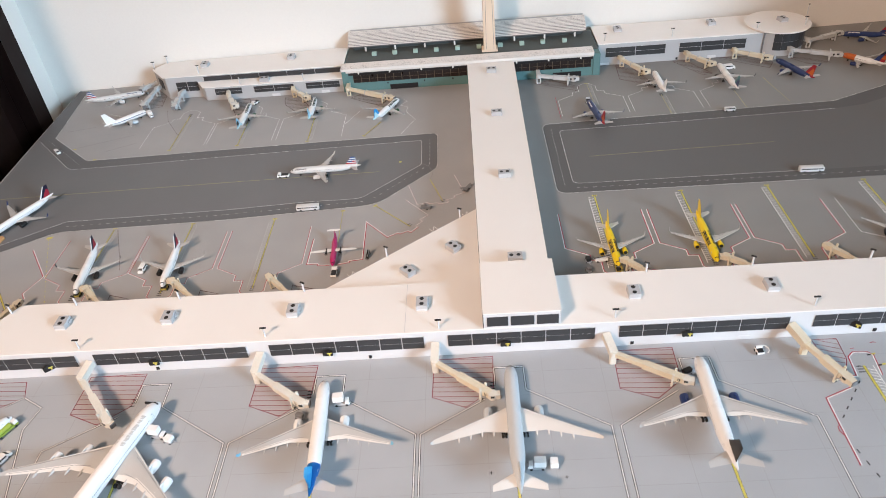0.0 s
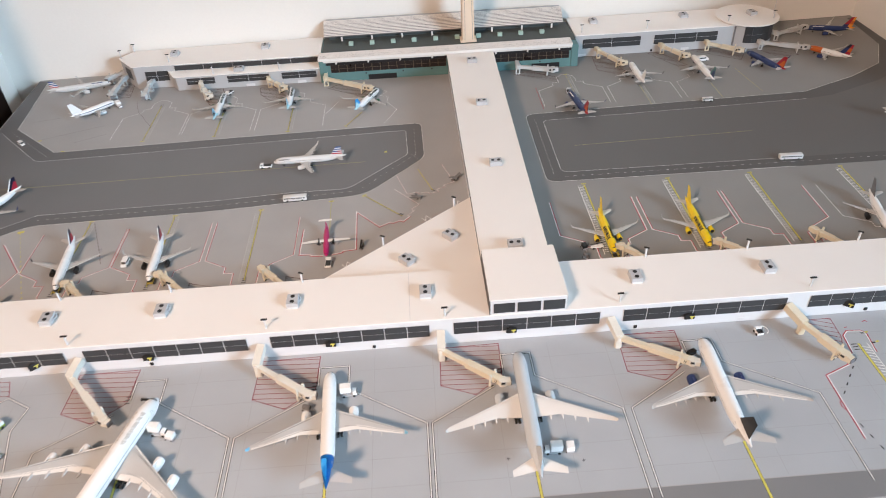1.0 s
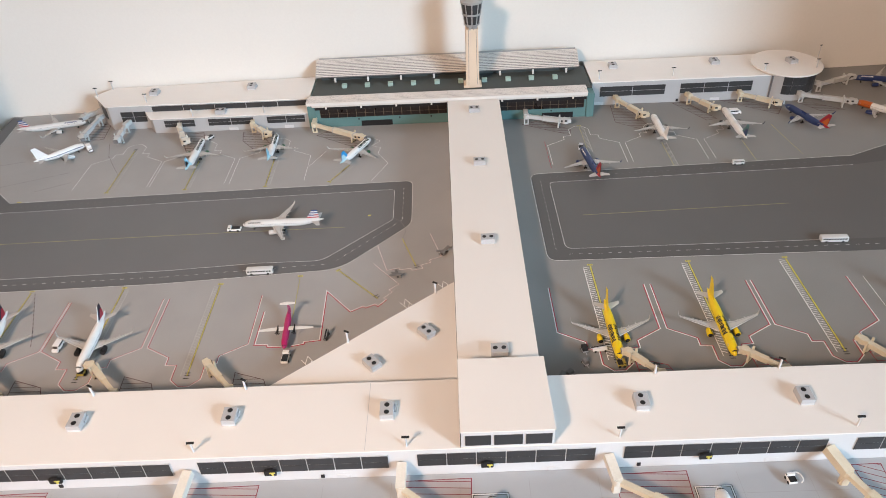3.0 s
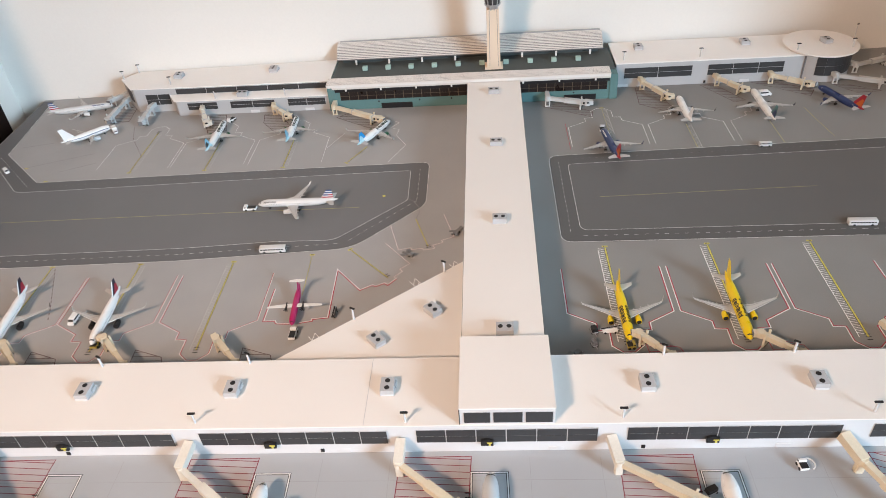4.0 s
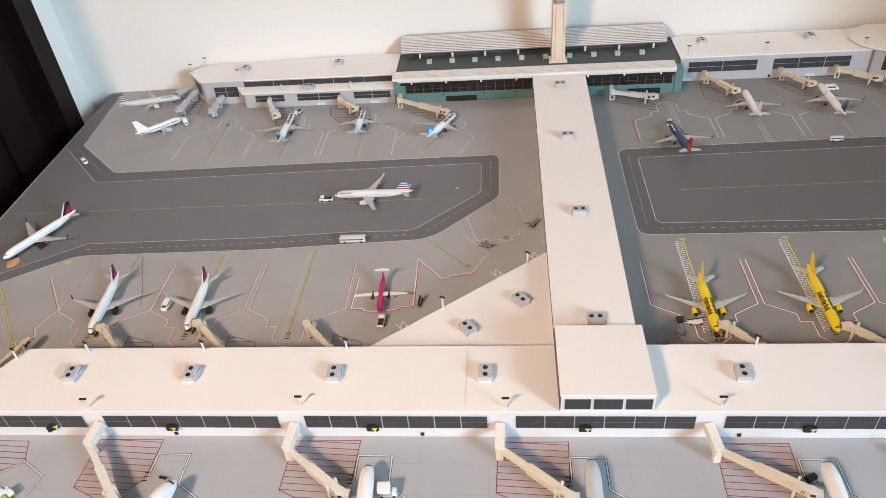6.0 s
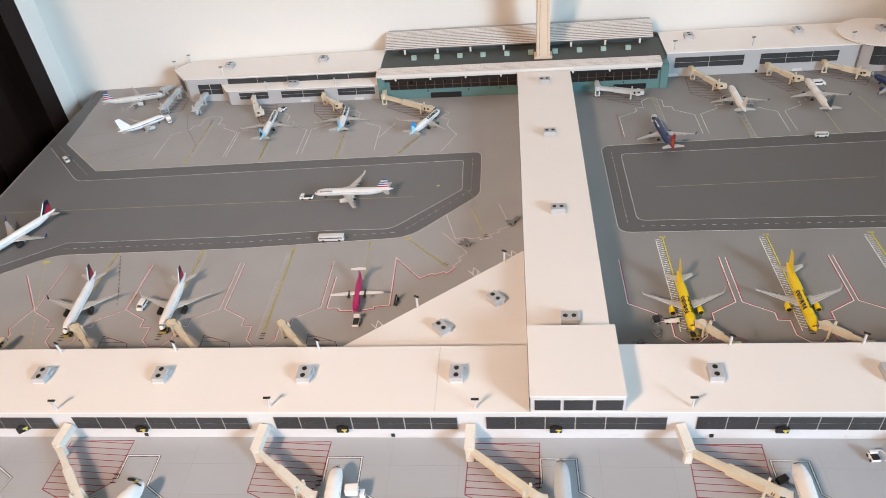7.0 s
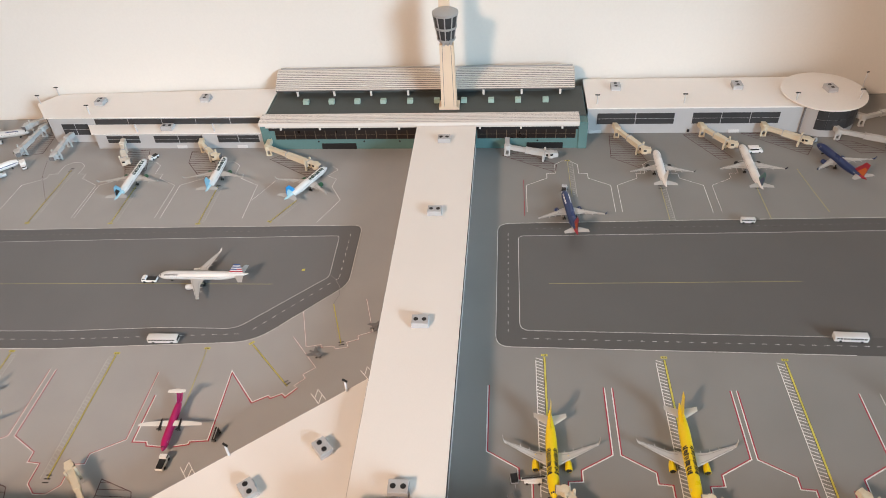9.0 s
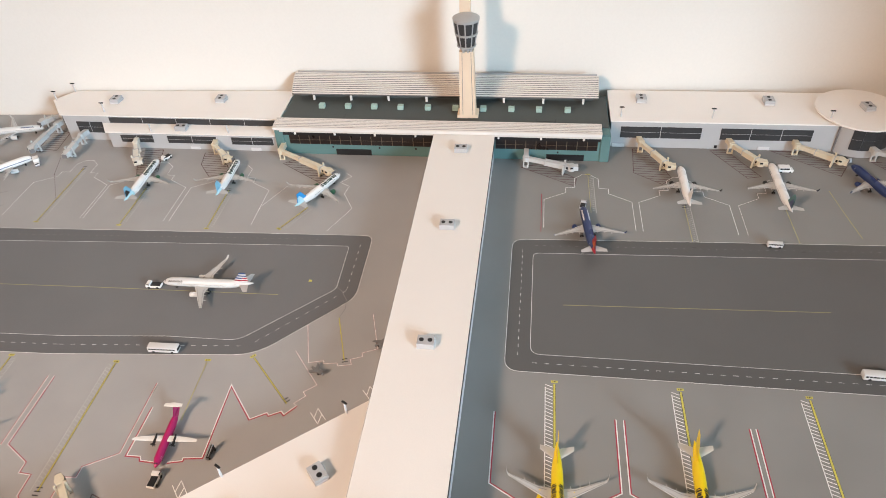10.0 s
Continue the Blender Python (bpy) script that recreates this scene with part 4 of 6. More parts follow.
narrow("white and orange airliner with red-blue tail", (0.531, 0.408), 129, 33.6, 34.3, nose_mat=M_ORANGE, nose_to=0.34, fin_bands=((M_NAVY, M_DKRED2), (M_NAVY, M_ORANGE), (M_INK, M_DKRED2)), winglet=2.2, eng=M_NAVY)
narrow("white airliner with dark grey tail parked past the yellow ones", (0.3635, -0.1695), -103, 35.0, 34.6, winglet=2.2, tail=M_RAMP, eng=M_BLACK, winglet_mat=M_RAMP)
narrow("white airliner with dark red tail on the far taxiway", (0.6265, 0.122), -3, 41.0, 35.8, tail=M_INK, second=M_DKRED2, fin_edge=M_WHITE, fin_h=6.2, winglet=2.2, winglet_mat=M_INK, eng=M_BLACK)
# front row
wide("large white double-deck airliner with red tail and title bars", (-0.5255, -0.3675), 74, 72.7, 79.75, 7.2, engines=((0.40, 6.2, 3.9), (0.65, 6.2, 3.9)), chord=16.0, rear=M_RED, rear_from=0.83, tail=M_RED, title=M_TITLE,
     title_at=(0.15, 0.37), title_angle=(52, 78), winglet=0.9, sweep=0.66, fin_h=11, ahead=2.6)
wide("white airliner with bright blue rear and tail", (-0.3475, -0.3465), 92.2, 59.0, 61.5, 5.7, rear=M_DEEPB, rear_from=0.74, tail=M_CYAN, tip=M_SKY, second=M_BLUE, title=None)
wide("plain silver grey wide airliner with cream wings", (-0.1450, -0.3385), 89.5, 65.0, 66.0, 6.0, body=M_SILVER, tail=M_SILVER, wing=M_WINGW, eng=M_SILVER)
wide("white wide airliner with dark tail and navy engines", (0.0572, -0.3382), 87.9, 59.0, 62.5, 5.8, tail=M_BLACK, eng=M_NAVY, winglet=0.6)
narrow("white airliner with a lime green truck alongside", (-0.690, -0.374), 66, 44.5, tail=M_WHITE, winglet=2.0)

# ---- jet bridges ----


def oriented_box(bm, a, b, w, h, over=0.0):
    """Box from point a to point b, w wide and h high, centred on the line."""
    a, b = Vector(a), Vector(b)
    d = (b - a).normalized()
    s = d.cross(Vector((0, 0, 1))).normalized() * (w / 2)
    u = s.cross(d).normalized() * (h / 2)
    a, b = a - d * over, b + d * over
    loft(bm, [[p + s + u, p - s + u, p - s - u, p + s - u] for p in (a, b)])


def jet_bridge(wall, pivot, cab, mat, label, z=0.0150, ribs=True, aim=None, k=0.8, rise=True, skin=None):
    """wall: where the walkway leaves the building; pivot: its column; cab: the head at the aircraft."""
    top = tagged(empty("jet_bridge"), label, "jet bridge")
    w = 0.0082 * k
    bm = bmesh.new()
    oriented_box(bm, (wall[0], wall[1], z + (0.0055 if rise else 0.001)), (pivot[0], pivot[1], z + 0.001), (0.0125 if rise else 0.0086) * k, (0.0118 if rise else 0.0092) * k, 0.0012)
    part("walkway", bm, mat, top)
    bm = bmesh.new()
    cw = 0.0040 * k
    for sx in (-1, 1):
        box(bm, pivot[0] + sx * cw - 0.0009, pivot[0] + sx * cw + 0.0009, pivot[1] - 0.0012, pivot[1] + 0.0012, 0.0004, z - 0.003)
    if rise:
        box(bm, pivot[0] - 0.0030, pivot[0] + 0.0034, pivot[1] - 0.0032, pivot[1] + 0.0032, 0.0004, z - 0.002, 0.0003)
    box(bm, pivot[0] - cw * 1.3, pivot[0] + cw * 1.3, pivot[1] - 0.0020, pivot[1] + 0.0020, 0.0004, 0.0016)
    part("column", bm, mat, top)
    bm = bmesh.new()
    tube(bm, 0.0060 * k, z - 0.0045 * k, z + 0.0048 * k, pivot, 20)
    part("rotunda", bm, mat, top, smooth=True)
    p, c = Vector((*pivot, z)), Vector((*cab, z - 0.003))
    d = (c - p).normalized()
    m1 = p.lerp(c, 0.42)
    bm = bmesh.new()
    oriented_box(bm, p, p.lerp(c, 0.5), w * (0.95 if ribs else 0.82), 0.0072 * k)
    skin = skin or mat
    part("inner_tunnel", bm, skin, top)
    if ribs:
        bm = bmesh.new()
        oriented_box(bm, Vector((0, 0, 0)), Vector((0.0008, 0, 0)), w * 0.95 + 0.0003, 0.0072 * k + 0.0003)
        first, count = None, int((m1 - p).length / 0.0019)
        for i in range(3, count):
            mm = Matrix.Translation(p.lerp(m1, i / count)) @ d.to_track_quat("X", "Z").to_matrix().to_4x4()
            if first is None:
                first = part("rib", bm, skin, top)
                first.matrix_basis = mm
            else:
                again("rib", first, top, mm)
    bm = bmesh.new()
    fat = 1.34 if ribs else 1.14
    oriented_box(bm, m1, c, w * fat, 0.0090 * k * (1.12 if ribs else 1.0))
    tunnel = part("outer_tunnel", bm, skin, top)
    if ribs:
        n = max(4, int((c - m1).length / 0.0017))
        bm = bmesh.new()
        oriented_box(bm, Vector((0, 0, 0)), Vector((0.0009, 0, 0)), w * fat + 0.0004, 0.0090 * k * 1.12 + 0.0004)
        me = None
        for i in range(n - 2):
            q = m1.lerp(c, (i + 1) / n)
            mm = Matrix.Translation(q) @ d.to_track_quat("X", "Z").to_matrix().to_4x4()
            if me is None:
                me = part("rib", bm, skin, tunnel)
                me.matrix_basis = mm
            else:
                again("rib", me, tunnel, mm)
    for f, wide_by in () if rise else ((0.42, fat), (0.86, fat * 1.06)):
        bm = bmesh.new()
        q = p.lerp(c, f)
        oriented_box(bm, q, q + d * 0.0010, w * wide_by + 0.0007, 0.0090 * k * 1.12 + 0.0006)
        part("bellows", bm, M_HVAC, top, "grey bellows collar")
    # cab, turned towards the aircraft
    bm = bmesh.new()
    tube(bm, 0.0068 * k, z - 0.003 - 0.005 * k, z - 0.003 + 0.0053 * k, (c.x, c.y), 18)
    head = part("cab", bm, mat, top, smooth=True)
    t = Vector(aim).to_3d() if aim else Vector((d.x, d.y, 0)) 
    t.z = 0
    t.normalize()
    bm = bmesh.new()
    oriented_box(bm, Vector((c.x, c.y, z - 0.003)) + t * 0.002, Vector((c.x, c.y, z - 0.003)) + t * 0.0115 * k, 0.0098 * k, 0.0085 * k)
    part("hood", bm, mat, head)
    bm = bmesh.new()
    oriented_box(bm, Vector((c.x, c.y, z - 0.003)) + t * 0.0112 * k, Vector((c.x, c.y, z - 0.003)) + t * 0.0128 * k, 0.0092 * k, 0.0080 * k)
    part("canopy_bellows", bm, M_RAMP, head, "dark folding canopy")
    bm = bmesh.new()
    e = t.cross(Vector((0, 0, 1)))
    oriented_box(bm, Vector((c.x, c.y, z - 0.001)) + e * 0.0064 * k - t * 0.002, Vector((c.x, c.y, z - 0.001)) + e * 0.0064 * k + t * 0.002, 0.0012, 0.0026)
    part("cab_window", bm, M_BLACK, head)
    bm = bmesh.new()
    q = p.lerp(c, 0.84)
    s = d.cross(Vector((0, 0, 1))).normalized()
    for side in (-1, 1):
        oriented_box(bm, Vector((q.x, q.y, 0.001)) + s * side * 0.0070 * k, Vector((q.x, q.y, z + 0.004)) + s * side * 0.0070 * k + d * 0.0003, 0.0020, 0.0022)
    oriented_box(bm, Vector((q.x, q.y, 0.003)) - s * 0.0070 * k, Vector((q.x, q.y, 0.003)) + s * 0.0070 * k, 0.0028, 0.0026)
    part("lift_frame", bm, mat, top)
    for side in (-1, 1):
        bm = bmesh.new()
        loft(bm, [[Vector((q.x, q.y, 0.0019)) + s * (side * 0.0035 + o) + d * 0.0018 * math.cos(2 * math.pi * i / 10) + Vector((0, 0, 0.0018 * math.sin(2 * math.pi * i / 10))) for i in range(10)] for o in (-0.0008, 0.0008)])
        part("wheel", bm, M_RUBBER, top)
    bm = bmesh.new()
    o = p.lerp(c, 0.90) + s * 0.0051 * k
    oriented_box(bm, o, o + d * 0.0028, 0.0008, 0.0035)
    part("control_box", bm, M_BLACK, top)
    if rise:
        bm = bmesh.new()
        a = p.lerp(c, 0.93) + s * 0.0062 * k
        foot = Vector((a.x, a.y, 0.0010)) - d * 0.0105
        for side in (-1, 1):
            oriented_box(bm, a - Vector((0, 0, 0.002)) + s * side * 0.0010, foot + s * side * 0.0010, 0.0003, 0.0009)
        for i in range(6):
            e = a.lerp(foot, (i + 0.5) / 6) - Vector((0, 0, 0.001))
            oriented_box(bm, e - s * 0.0010, e + s * 0.0010, 0.0010, 0.0003)
        part("service_stair", bm, M_STEEL, top, "thin grey service stair")
    return top


FB = "cream ribbed jet bridge reaching towards a wide airliner"
jet_bridge((-0.622, -0.312), (-0.627, -0.331), (-0.574, -0.392), M_PALEB, FB, k=0.7, aim=(0.8, -0.5))
jet_bridge((-0.424, -0.312), (-0.427, -0.335), (-0.368, -0.379), M_PALEB, FB, k=0.7, aim=(1, -0.1))
jet_bridge((-0.226, -0.311), (-0.227, -0.332), (-0.166, -0.380), M_PALEB, FB, k=0.7, aim=(1, 0), skin=M_CREAM)
jet_bridge((-0.036, -0.310), (-0.032, -0.332), (0.036, -0.372), M_PALEB, FB, k=0.7, aim=(1, -0.3), skin=M_CREAM)
jet_bridge((0.165, -0.310), (0.173, -0.332), (0.196, -0.380), M_CREAM, "cream jet bridge standing parked beside an empty stand", k=0.75)
jet_bridge((-0.83, -0.314), (-0.815, -0.335), (-0.735, -0.372), M_PALEB, FB)
MB = "beige jet bridge on the concourse's far side"
jet_bridge((-0.652, -0.230), (-0.655, -0.205), (-0.691, -0.166), M_CREAM, MB, aim=(-1, 0.1), k=0.66, ribs=False)
jet_bridge((-0.528, -0.230), (-0.533, -0.205), (-0.576, -0.160), M_CREAM, MB, aim=(-1, 0.1), k=0.66, ribs=False)
jet_bridge((-0.408, -0.230), (-0.411, -0.205), (-0.445, -0.165), M_CREAM, "beige jet bridge at an empty stand", k=0.66, ribs=False)
jet_bridge((0.042, -0.229), (0.040, -0.205), (0.014, -0.170), M_CREAM, MB, aim=(-1, 0.1), k=0.66, ribs=False)
jet_bridge((0.172, -0.229), (0.168, -0.205), (0.138, -0.174), M_CREAM, MB, aim=(-1, 0.1), k=0.66, ribs=False)
jet_bridge((0.293, -0.229), (0.290, -0.205), (0.268, -0.166), M_CREAM, "beige jet bridge at an empty stand", k=0.66, ribs=False)
jet_bridge((-0.775, -0.258), (-0.785, -0.235), (-0.773, -0.190), M_CREAM, "beige jet bridge at an empty stand", k=0.66, ribs=False)
RB = "pale jet bridge at the rear terminal"
jet_bridge((-0.790, 0.466), (-0.798, 0.452), (-0.804, 0.385), M_GREYB, RB, aim=(0.6, -0.8), k=0.80, ribs=False, rise=False)
jet_bridge((-0.795, 0.480), (-0.808, 0.484), (-0.832, 0.467), M_GREYB, RB, aim=(-0.2, -1), k=0.80, ribs=False, rise=False)
jet_bridge((-0.735, 0.434), (-0.739, 0.420), (-0.738, 0.375), M_GREYB, "grey jet bridge parked beside the rear terminal", k=0.80, ribs=False, rise=False)
jet_bridge((-0.640, 0.413), (-0.638, 0.402), (-0.617, 0.358), M_PALEB, RB, aim=(0.9, 0.2), k=0.80, ribs=False, rise=False)
jet_bridge((-0.512, 0.413), (-0.510, 0.402), (-0.480, 0.372), M_CREAM, RB, aim=(1, -0.1), k=0.80, ribs=False, rise=False)
jet_bridge((-0.402, 0.409), (-0.402, 0.392), (-0.318, 0.346), M_CREAM, "cream jet bridge at the teal hall", aim=(0.9, -0.5), k=0.80, ribs=False, rise=False)
jet_bridge((-0.037, 0.409), (-0.037, 0.390), (0.027, 0.374), M_GREYB, "pale grey jet bridge in front of the teal hall", aim=(1, 0.1), k=0.80, ribs=False, rise=False)
jet_bridge((0.126, 0.451), (0.129, 0.438), (0.162, 0.384), M_CREAM, "cream jet bridge at the rear terminal", aim=(1, 0), k=0.80, ribs=False, rise=False)
jet_bridge((0.253, 0.451), (0.256, 0.440), (0.288, 0.399), M_CREAM, "cream jet bridge at the rear terminal", aim=(1, 0), k=0.80, ribs=False, rise=False)
jet_bridge((0.345, 0.451), (0.346, 0.441), (0.397, 0.409), M_CREAM, "cream jet bridge beside the round pavilion", k=0.80, ribs=False, rise=False)
jet_bridge((0.445, 0.436), (0.448, 0.429), (0.522, 0.402), M_GREYB, "pale jet bridge beside the round pavilion", aim=(1, -0.2), k=0.80, ribs=False, rise=False)
jet_bridge((0.488, 0.475), (0.496, 0.468), (0.566, 0.500), M_GREYB, "pale jet bridge beside the round pavilion", aim=(1, 0), k=0.80, ribs=False, rise=False)

# ---- rooftop units ----


def rooftop_unit(place, z, turn, sx=0.0136, sy=0.0178):
    top = empty("rooftop_unit", Matrix.Translation((*place, z)) @ Matrix.Rotation(radians(turn), 4, "Z"))
    tagged(top, "small grey rooftop air handling unit with two round fans", "air conditioner", "rooftop units")
    bm = bmesh.new()
    h = 0.0070
    loft(bm, [[(x * k, y * k2, zz) for x, y in ((-sx / 2, -sy / 2), (sx / 2, -sy / 2), (sx / 2, sy / 2), (-sx / 2, sy / 2))] for zz, k, k2 in ((0.0002, 0.98, 0.98), (h - 0.0006, 0.92, 0.96))])
    part("housing", bm, M_WALLG, top)
    bm = bmesh.new()
    box(bm, -sx * 0.48, sx * 0.48, -sy * 0.49, sy * 0.49, h - 0.0006, h, 0.0003)
    part("lid", bm, M_HVAC, top)
    bm = bmesh.new()
    box(bm, sx * 0.44, sx * 0.58, sy * 0.02, sy * 0.44, 0.0002, h * 0.55, 0.0003)
    part("side_housing", bm, M_WALLG, top)
    bm = bmesh.new()
    box(bm, -sx * 0.44, sx * 0.44, -sy * 0.515, -sy * 0.48, 0.0002, h * 0.30, 0.0002)
    part("front_ledge", bm, M_WALLW, top, "white front ledge")
    for k in (-1, 1):
        bm = bmesh.new()
        loft(bm, [circle(18, 0.0025, (0, k * sy * 0.245, h - 0.0002)), circle(18, 0.0025, (0, k * sy * 0.245, h + 0.0003))])
        part("fan", bm, M_BLACK, top)
    return top


for x in (-0.6660, -0.5385, -0.3906, -0.2402, 0.0013, 0.1550, 0.325, 0.485):
    rooftop_unit((x, -0.2658), ROOF_Z, 0)
rooftop_unit((-0.2608, -0.1923), WEDGE_Z, 40)
rooftop_unit((-0.2040, -0.1480), WEDGE_Z, 41)
for y in (0.362, 0.191, -0.0005, -0.194):
    rooftop_unit((-0.1275, y), 0.043, 90)
rooftop_unit((-0.696, 0.478), 0.046, 0, 0.015, 0.017)
rooftop_unit((-0.522, 0.486), 0.046, 0, 0.015, 0.017)
rooftop_unit((-0.567, 0.4225), 0.030, 90, 0.013, 0.018)
for x in (0.131, 0.315):
    rooftop_unit((x, 0.511), 0.0450, 0, 0.015, 0.018)
rooftop_unit((0.445, 0.490), 0.0495, 10, 0.015, 0.018)


def roof_lamp(place, z, turn=0.0, h=0.0150, r=0.0011, head=0.0035):
    top = empty("roof_lamp", Matrix.Translation((*place, z)) @ Matrix.Rotation(radians(turn), 4, "Z"))
    tagged(top, "white roof lamp post with black head", "lamp post", "roof lamps")
    bm = bmesh.new()
    tube(bm, r, 0.0, h, n=10, r1=r * 0.8)
    part("pole", bm, M_WALLW, top, smooth=True)
    bm = bmesh.new()
    box(bm, -head, head, -0.0013, 0.0009, h - 0.0002, h + 0.0012, 0.0004)
    part("lamp_head", bm, M_BLACK, top)
    return top


for x, y in ((-0.6300, -0.3065), (-0.4165, -0.3030), (-0.2208, -0.3048), (-0.0265, -0.3028), (0.1893, -0.3000), (0.39, -0.3020)):
    roof_lamp((x, y), ROOF_Z, 0, 0.0125, 0.0011, 0.0036)
for x, y in ((-0.742, -0.240), (-0.665, -0.231), (-0.537, -0.230), (-0.384, -0.229), (0.024, -0.228), (0.147, -0.227), (0.282, -0.227), (0.42, -0.227)):
    roof_lamp((x, y), ROOF_Z, 150, 0.0130, 0.0013, 0.0031)
for x, y in ((-0.2897, -0.1563), (-0.1940, -0.0800)):
    roof_lamp((x, y), WEDGE_Z, 150, 0.0150, 0.0013, 0.0031)
for x, y, z in ((-0.700, 0.444, 0.046), (-0.800, 0.478, 0.046), (-0.782, 0.506, 0.046), (-0.615, 0.416, 0.029), (-0.49, 0.416, 0.029), (0.098, 0.462, 0.0450), (0.227, 0.462, 0.0450), (0.388, 0.462, 0.0450), (0.478, 0.462, 0.0495)):
    roof_lamp((x, y), z)
roof_lamp((0.4885, 0.4860), 0.0495, 30, 0.0300, 0.0008, 0.0022)

# ---- painted markings on the apron ----
Z1, Z2 = 0.00015, 0.00028


def paint(name, mat, paths, w, z=Z1, closed=False):
    bm = bmesh.new()
    for p in paths:
        stripe(bm, p, w, z, closed)
    return part(name, bm, mat, ground)


def stand_outline(pts, style, k=1.0):
    """Stand boundary: white line edged in red, or in black by the wide stands."""
    edge = {"red": M_RLINE, "black": M_BLINE, "grey": M_JOINT, "faded": M_MLINE, "pink": M_PINKL}[style]
    if style == "red":
        paint("stand_line", edge, [offset_path(pts, -0.0006 * k)], 0.0013 * k)
        paint("stand_line", M_LINE, [offset_path(pts, 0.0005 * k)], 0.0011 * k, Z2)
    else:
        paint("stand_line", edge, [pts], 0.0024 if style == "black" else 0.0012)
        paint("stand_line", M_LINE, [pts], 0.0011 if style == "black" else 0.0007, Z2)


def lead_line(a, b, ladder=0, w=0.0017):
    """Yellow lead-in line with its number plate; ladder: side of the white hatched strip."""
    a, b = Vector(a), Vector(b)
    d = (b - a).normalized()
    s = Vector((-d.y, d.x))
    paint("lead_line", M_BLINE if w > 0.001 else M_JOINT, [[a, b]], w + 0.0006)
    paint("lead_line", M_YLINE if w > 0.001 else M_TAXIL, [[a, b]], w, Z2)
    paint("stand_plate", M_YLINE, [[a - d * 0.003 - s * 0.0034, a - d * 0.003 + s * 0.0034]], 0.0030, Z2)
    paint("plate_bars", M_BLINE, [[a - d * 0.003 + s * k, a - d * 0.003 + s * (k + 0.0007)] for k in (-0.0018, -0.0003, 0.0012)], 0.0016, Z2 + 0.0001)
    if ladder:
        o, width = s * ladder * (w * 0.5 + 0.0008), s * ladder * (0.0074 if w > 0.0018 else 0.0058)
        p0, p1 = a + d * 0.004 + o, b + o
        n = max(3, int((p1 - p0).length / 0.0042))
        rails = [[p0 + width, p1 + width]]
        for i in range(n):
            q = p0.lerp(p1, i / n)
            rails.append([q, q + width - d * 0.0030])
        paint("ladder_strip", M_LINE if w > 0.0018 else M_LADDER, rails, 0.0009)


def bars(at, along, n=3):
    along = Vector(along).normalized()
    s = Vector((-along.y, along.x))
    paint("stop_bars", M_BLINE, [[Vector(at) + along * i * 0.004 - s * 0.003, Vector(at) + along * i * 0.004 + s * 0.003] for i in range(n)], 0.0012, Z2)


def middle_stand(xc, style, sides=(-1, 1), turn=1, lw=0.0015, y0=-0.038, ladder=0, lead_y=-0.170, half=0.0585, lead=True, top=0.0):
    """turn: 1 for stands that face the concourse, -1 for those of the rear row (mirrored about the taxiway)."""
    for k in sides:
        pts = [(xc + k * u, y) for u, y in ((half, y0), (half, -0.124), (0.029, -0.1415), (0.029, -0.153), (0.0165, -0.154), (0.0165, -0.176), (0.006, -0.186), (0.0, -0.186))]
        if turn < 0:
            pts = [(x, 0.188 - y) for x, y in pts]
        stand_outline(pts[::k], style, 1.0 if xc > 0 else 0.7)
    if lead:
        a, b = (xc, top - 0.006), (xc, lead_y)
        if turn < 0:
            a, b = (xc, 0.188 - a[1] + 0.03), (xc, 0.188 - b[1])
        lead_line(a, b, ladder, lw)
        bars((xc, (lead_y + 0.004) if turn > 0 else 0.188 - lead_y - 0.004), (0, -turn))


for xc, st, lad in ((-0.7135, "red", 1), (-0.594, "red", 1), (-0.470, "red", -1), (0.003, "red", -1), (0.128, "red", -1), (0.251, "red", -1), (0.388, "grey", -1)):
    middle_stand(xc, st, ladder=lad, y0=-0.045 if xc > 0 else -0.038, top=0.0 if xc > 0 else -0.010, lw=0.0020 if xc > 0 else 0.0012)
for xc, lad in ((-0.704, -1), (-0.5825, -1), (-0.4575, -1)):
    middle_stand(xc, "grey", turn=-1, ladder=lad, lead_y=-0.165 if xc < -0.65 else -0.12, y0=-0.045, lw=0.0011)
for xc, st, lad in ((0.0485, "grey", -1), (0.1745, "grey", -1), (0.303, "faded", 0)):
    middle_stand(xc, st, (-1,) if xc > 0.3 else (-1, 1), -1, ladder=lad, lead_y=-0.12, y0=-0.062, lead=xc > 0.1, lw=0.0009)
lead_line((0.051, 0.372), (0.052, 0.285), 1, 0.0007)
# slanted stands beside the connector
stand_outline([(-0.403, -0.069), (-0.404, -0.126), (-0.390, -0.126), (-0.388, -0.130), (-0.372, -0.131)], "red")
stand_outline([(-0.361, -0.130), (-0.347, -0.127), (-0.347, -0.124), (-0.329, -0.122), (-0.331, -0.035), (-0.298, -0.075), (-0.283, -0.066), (-0.280, -0.069), (-0.269, -0.063), (-0.265, -0.067), (-0.255, -0.055)], "red")
stand_outline([(-0.255, -0.055), (-0.259, -0.052), (-0.249, -0.042), (-0.253, -0.037), (-0.241, -0.027), (-0.276, 0.017)], "pink")
stand_outline([(-0.273, 0.056), (-0.258, 0.002), (-0.242, 0.006), (-0.241, 0.002), (-0.227, 0.004), (-0.225, 0.0), (-0.211, 0.003), (-0.214, 0.010), (-0.201, 0.015), (-0.203, 0.020), (-0.187, 0.027), (-0.202, 0.079)], "pink")
lead_line((-0.369, -0.006), (-0.367, -0.082), 0, 0.0010)
lead_line((-0.319, 0.004), (-0.266, -0.053), 0, 0.0012)
bars((-0.266, -0.050), (-0.7, 0.7), 2)
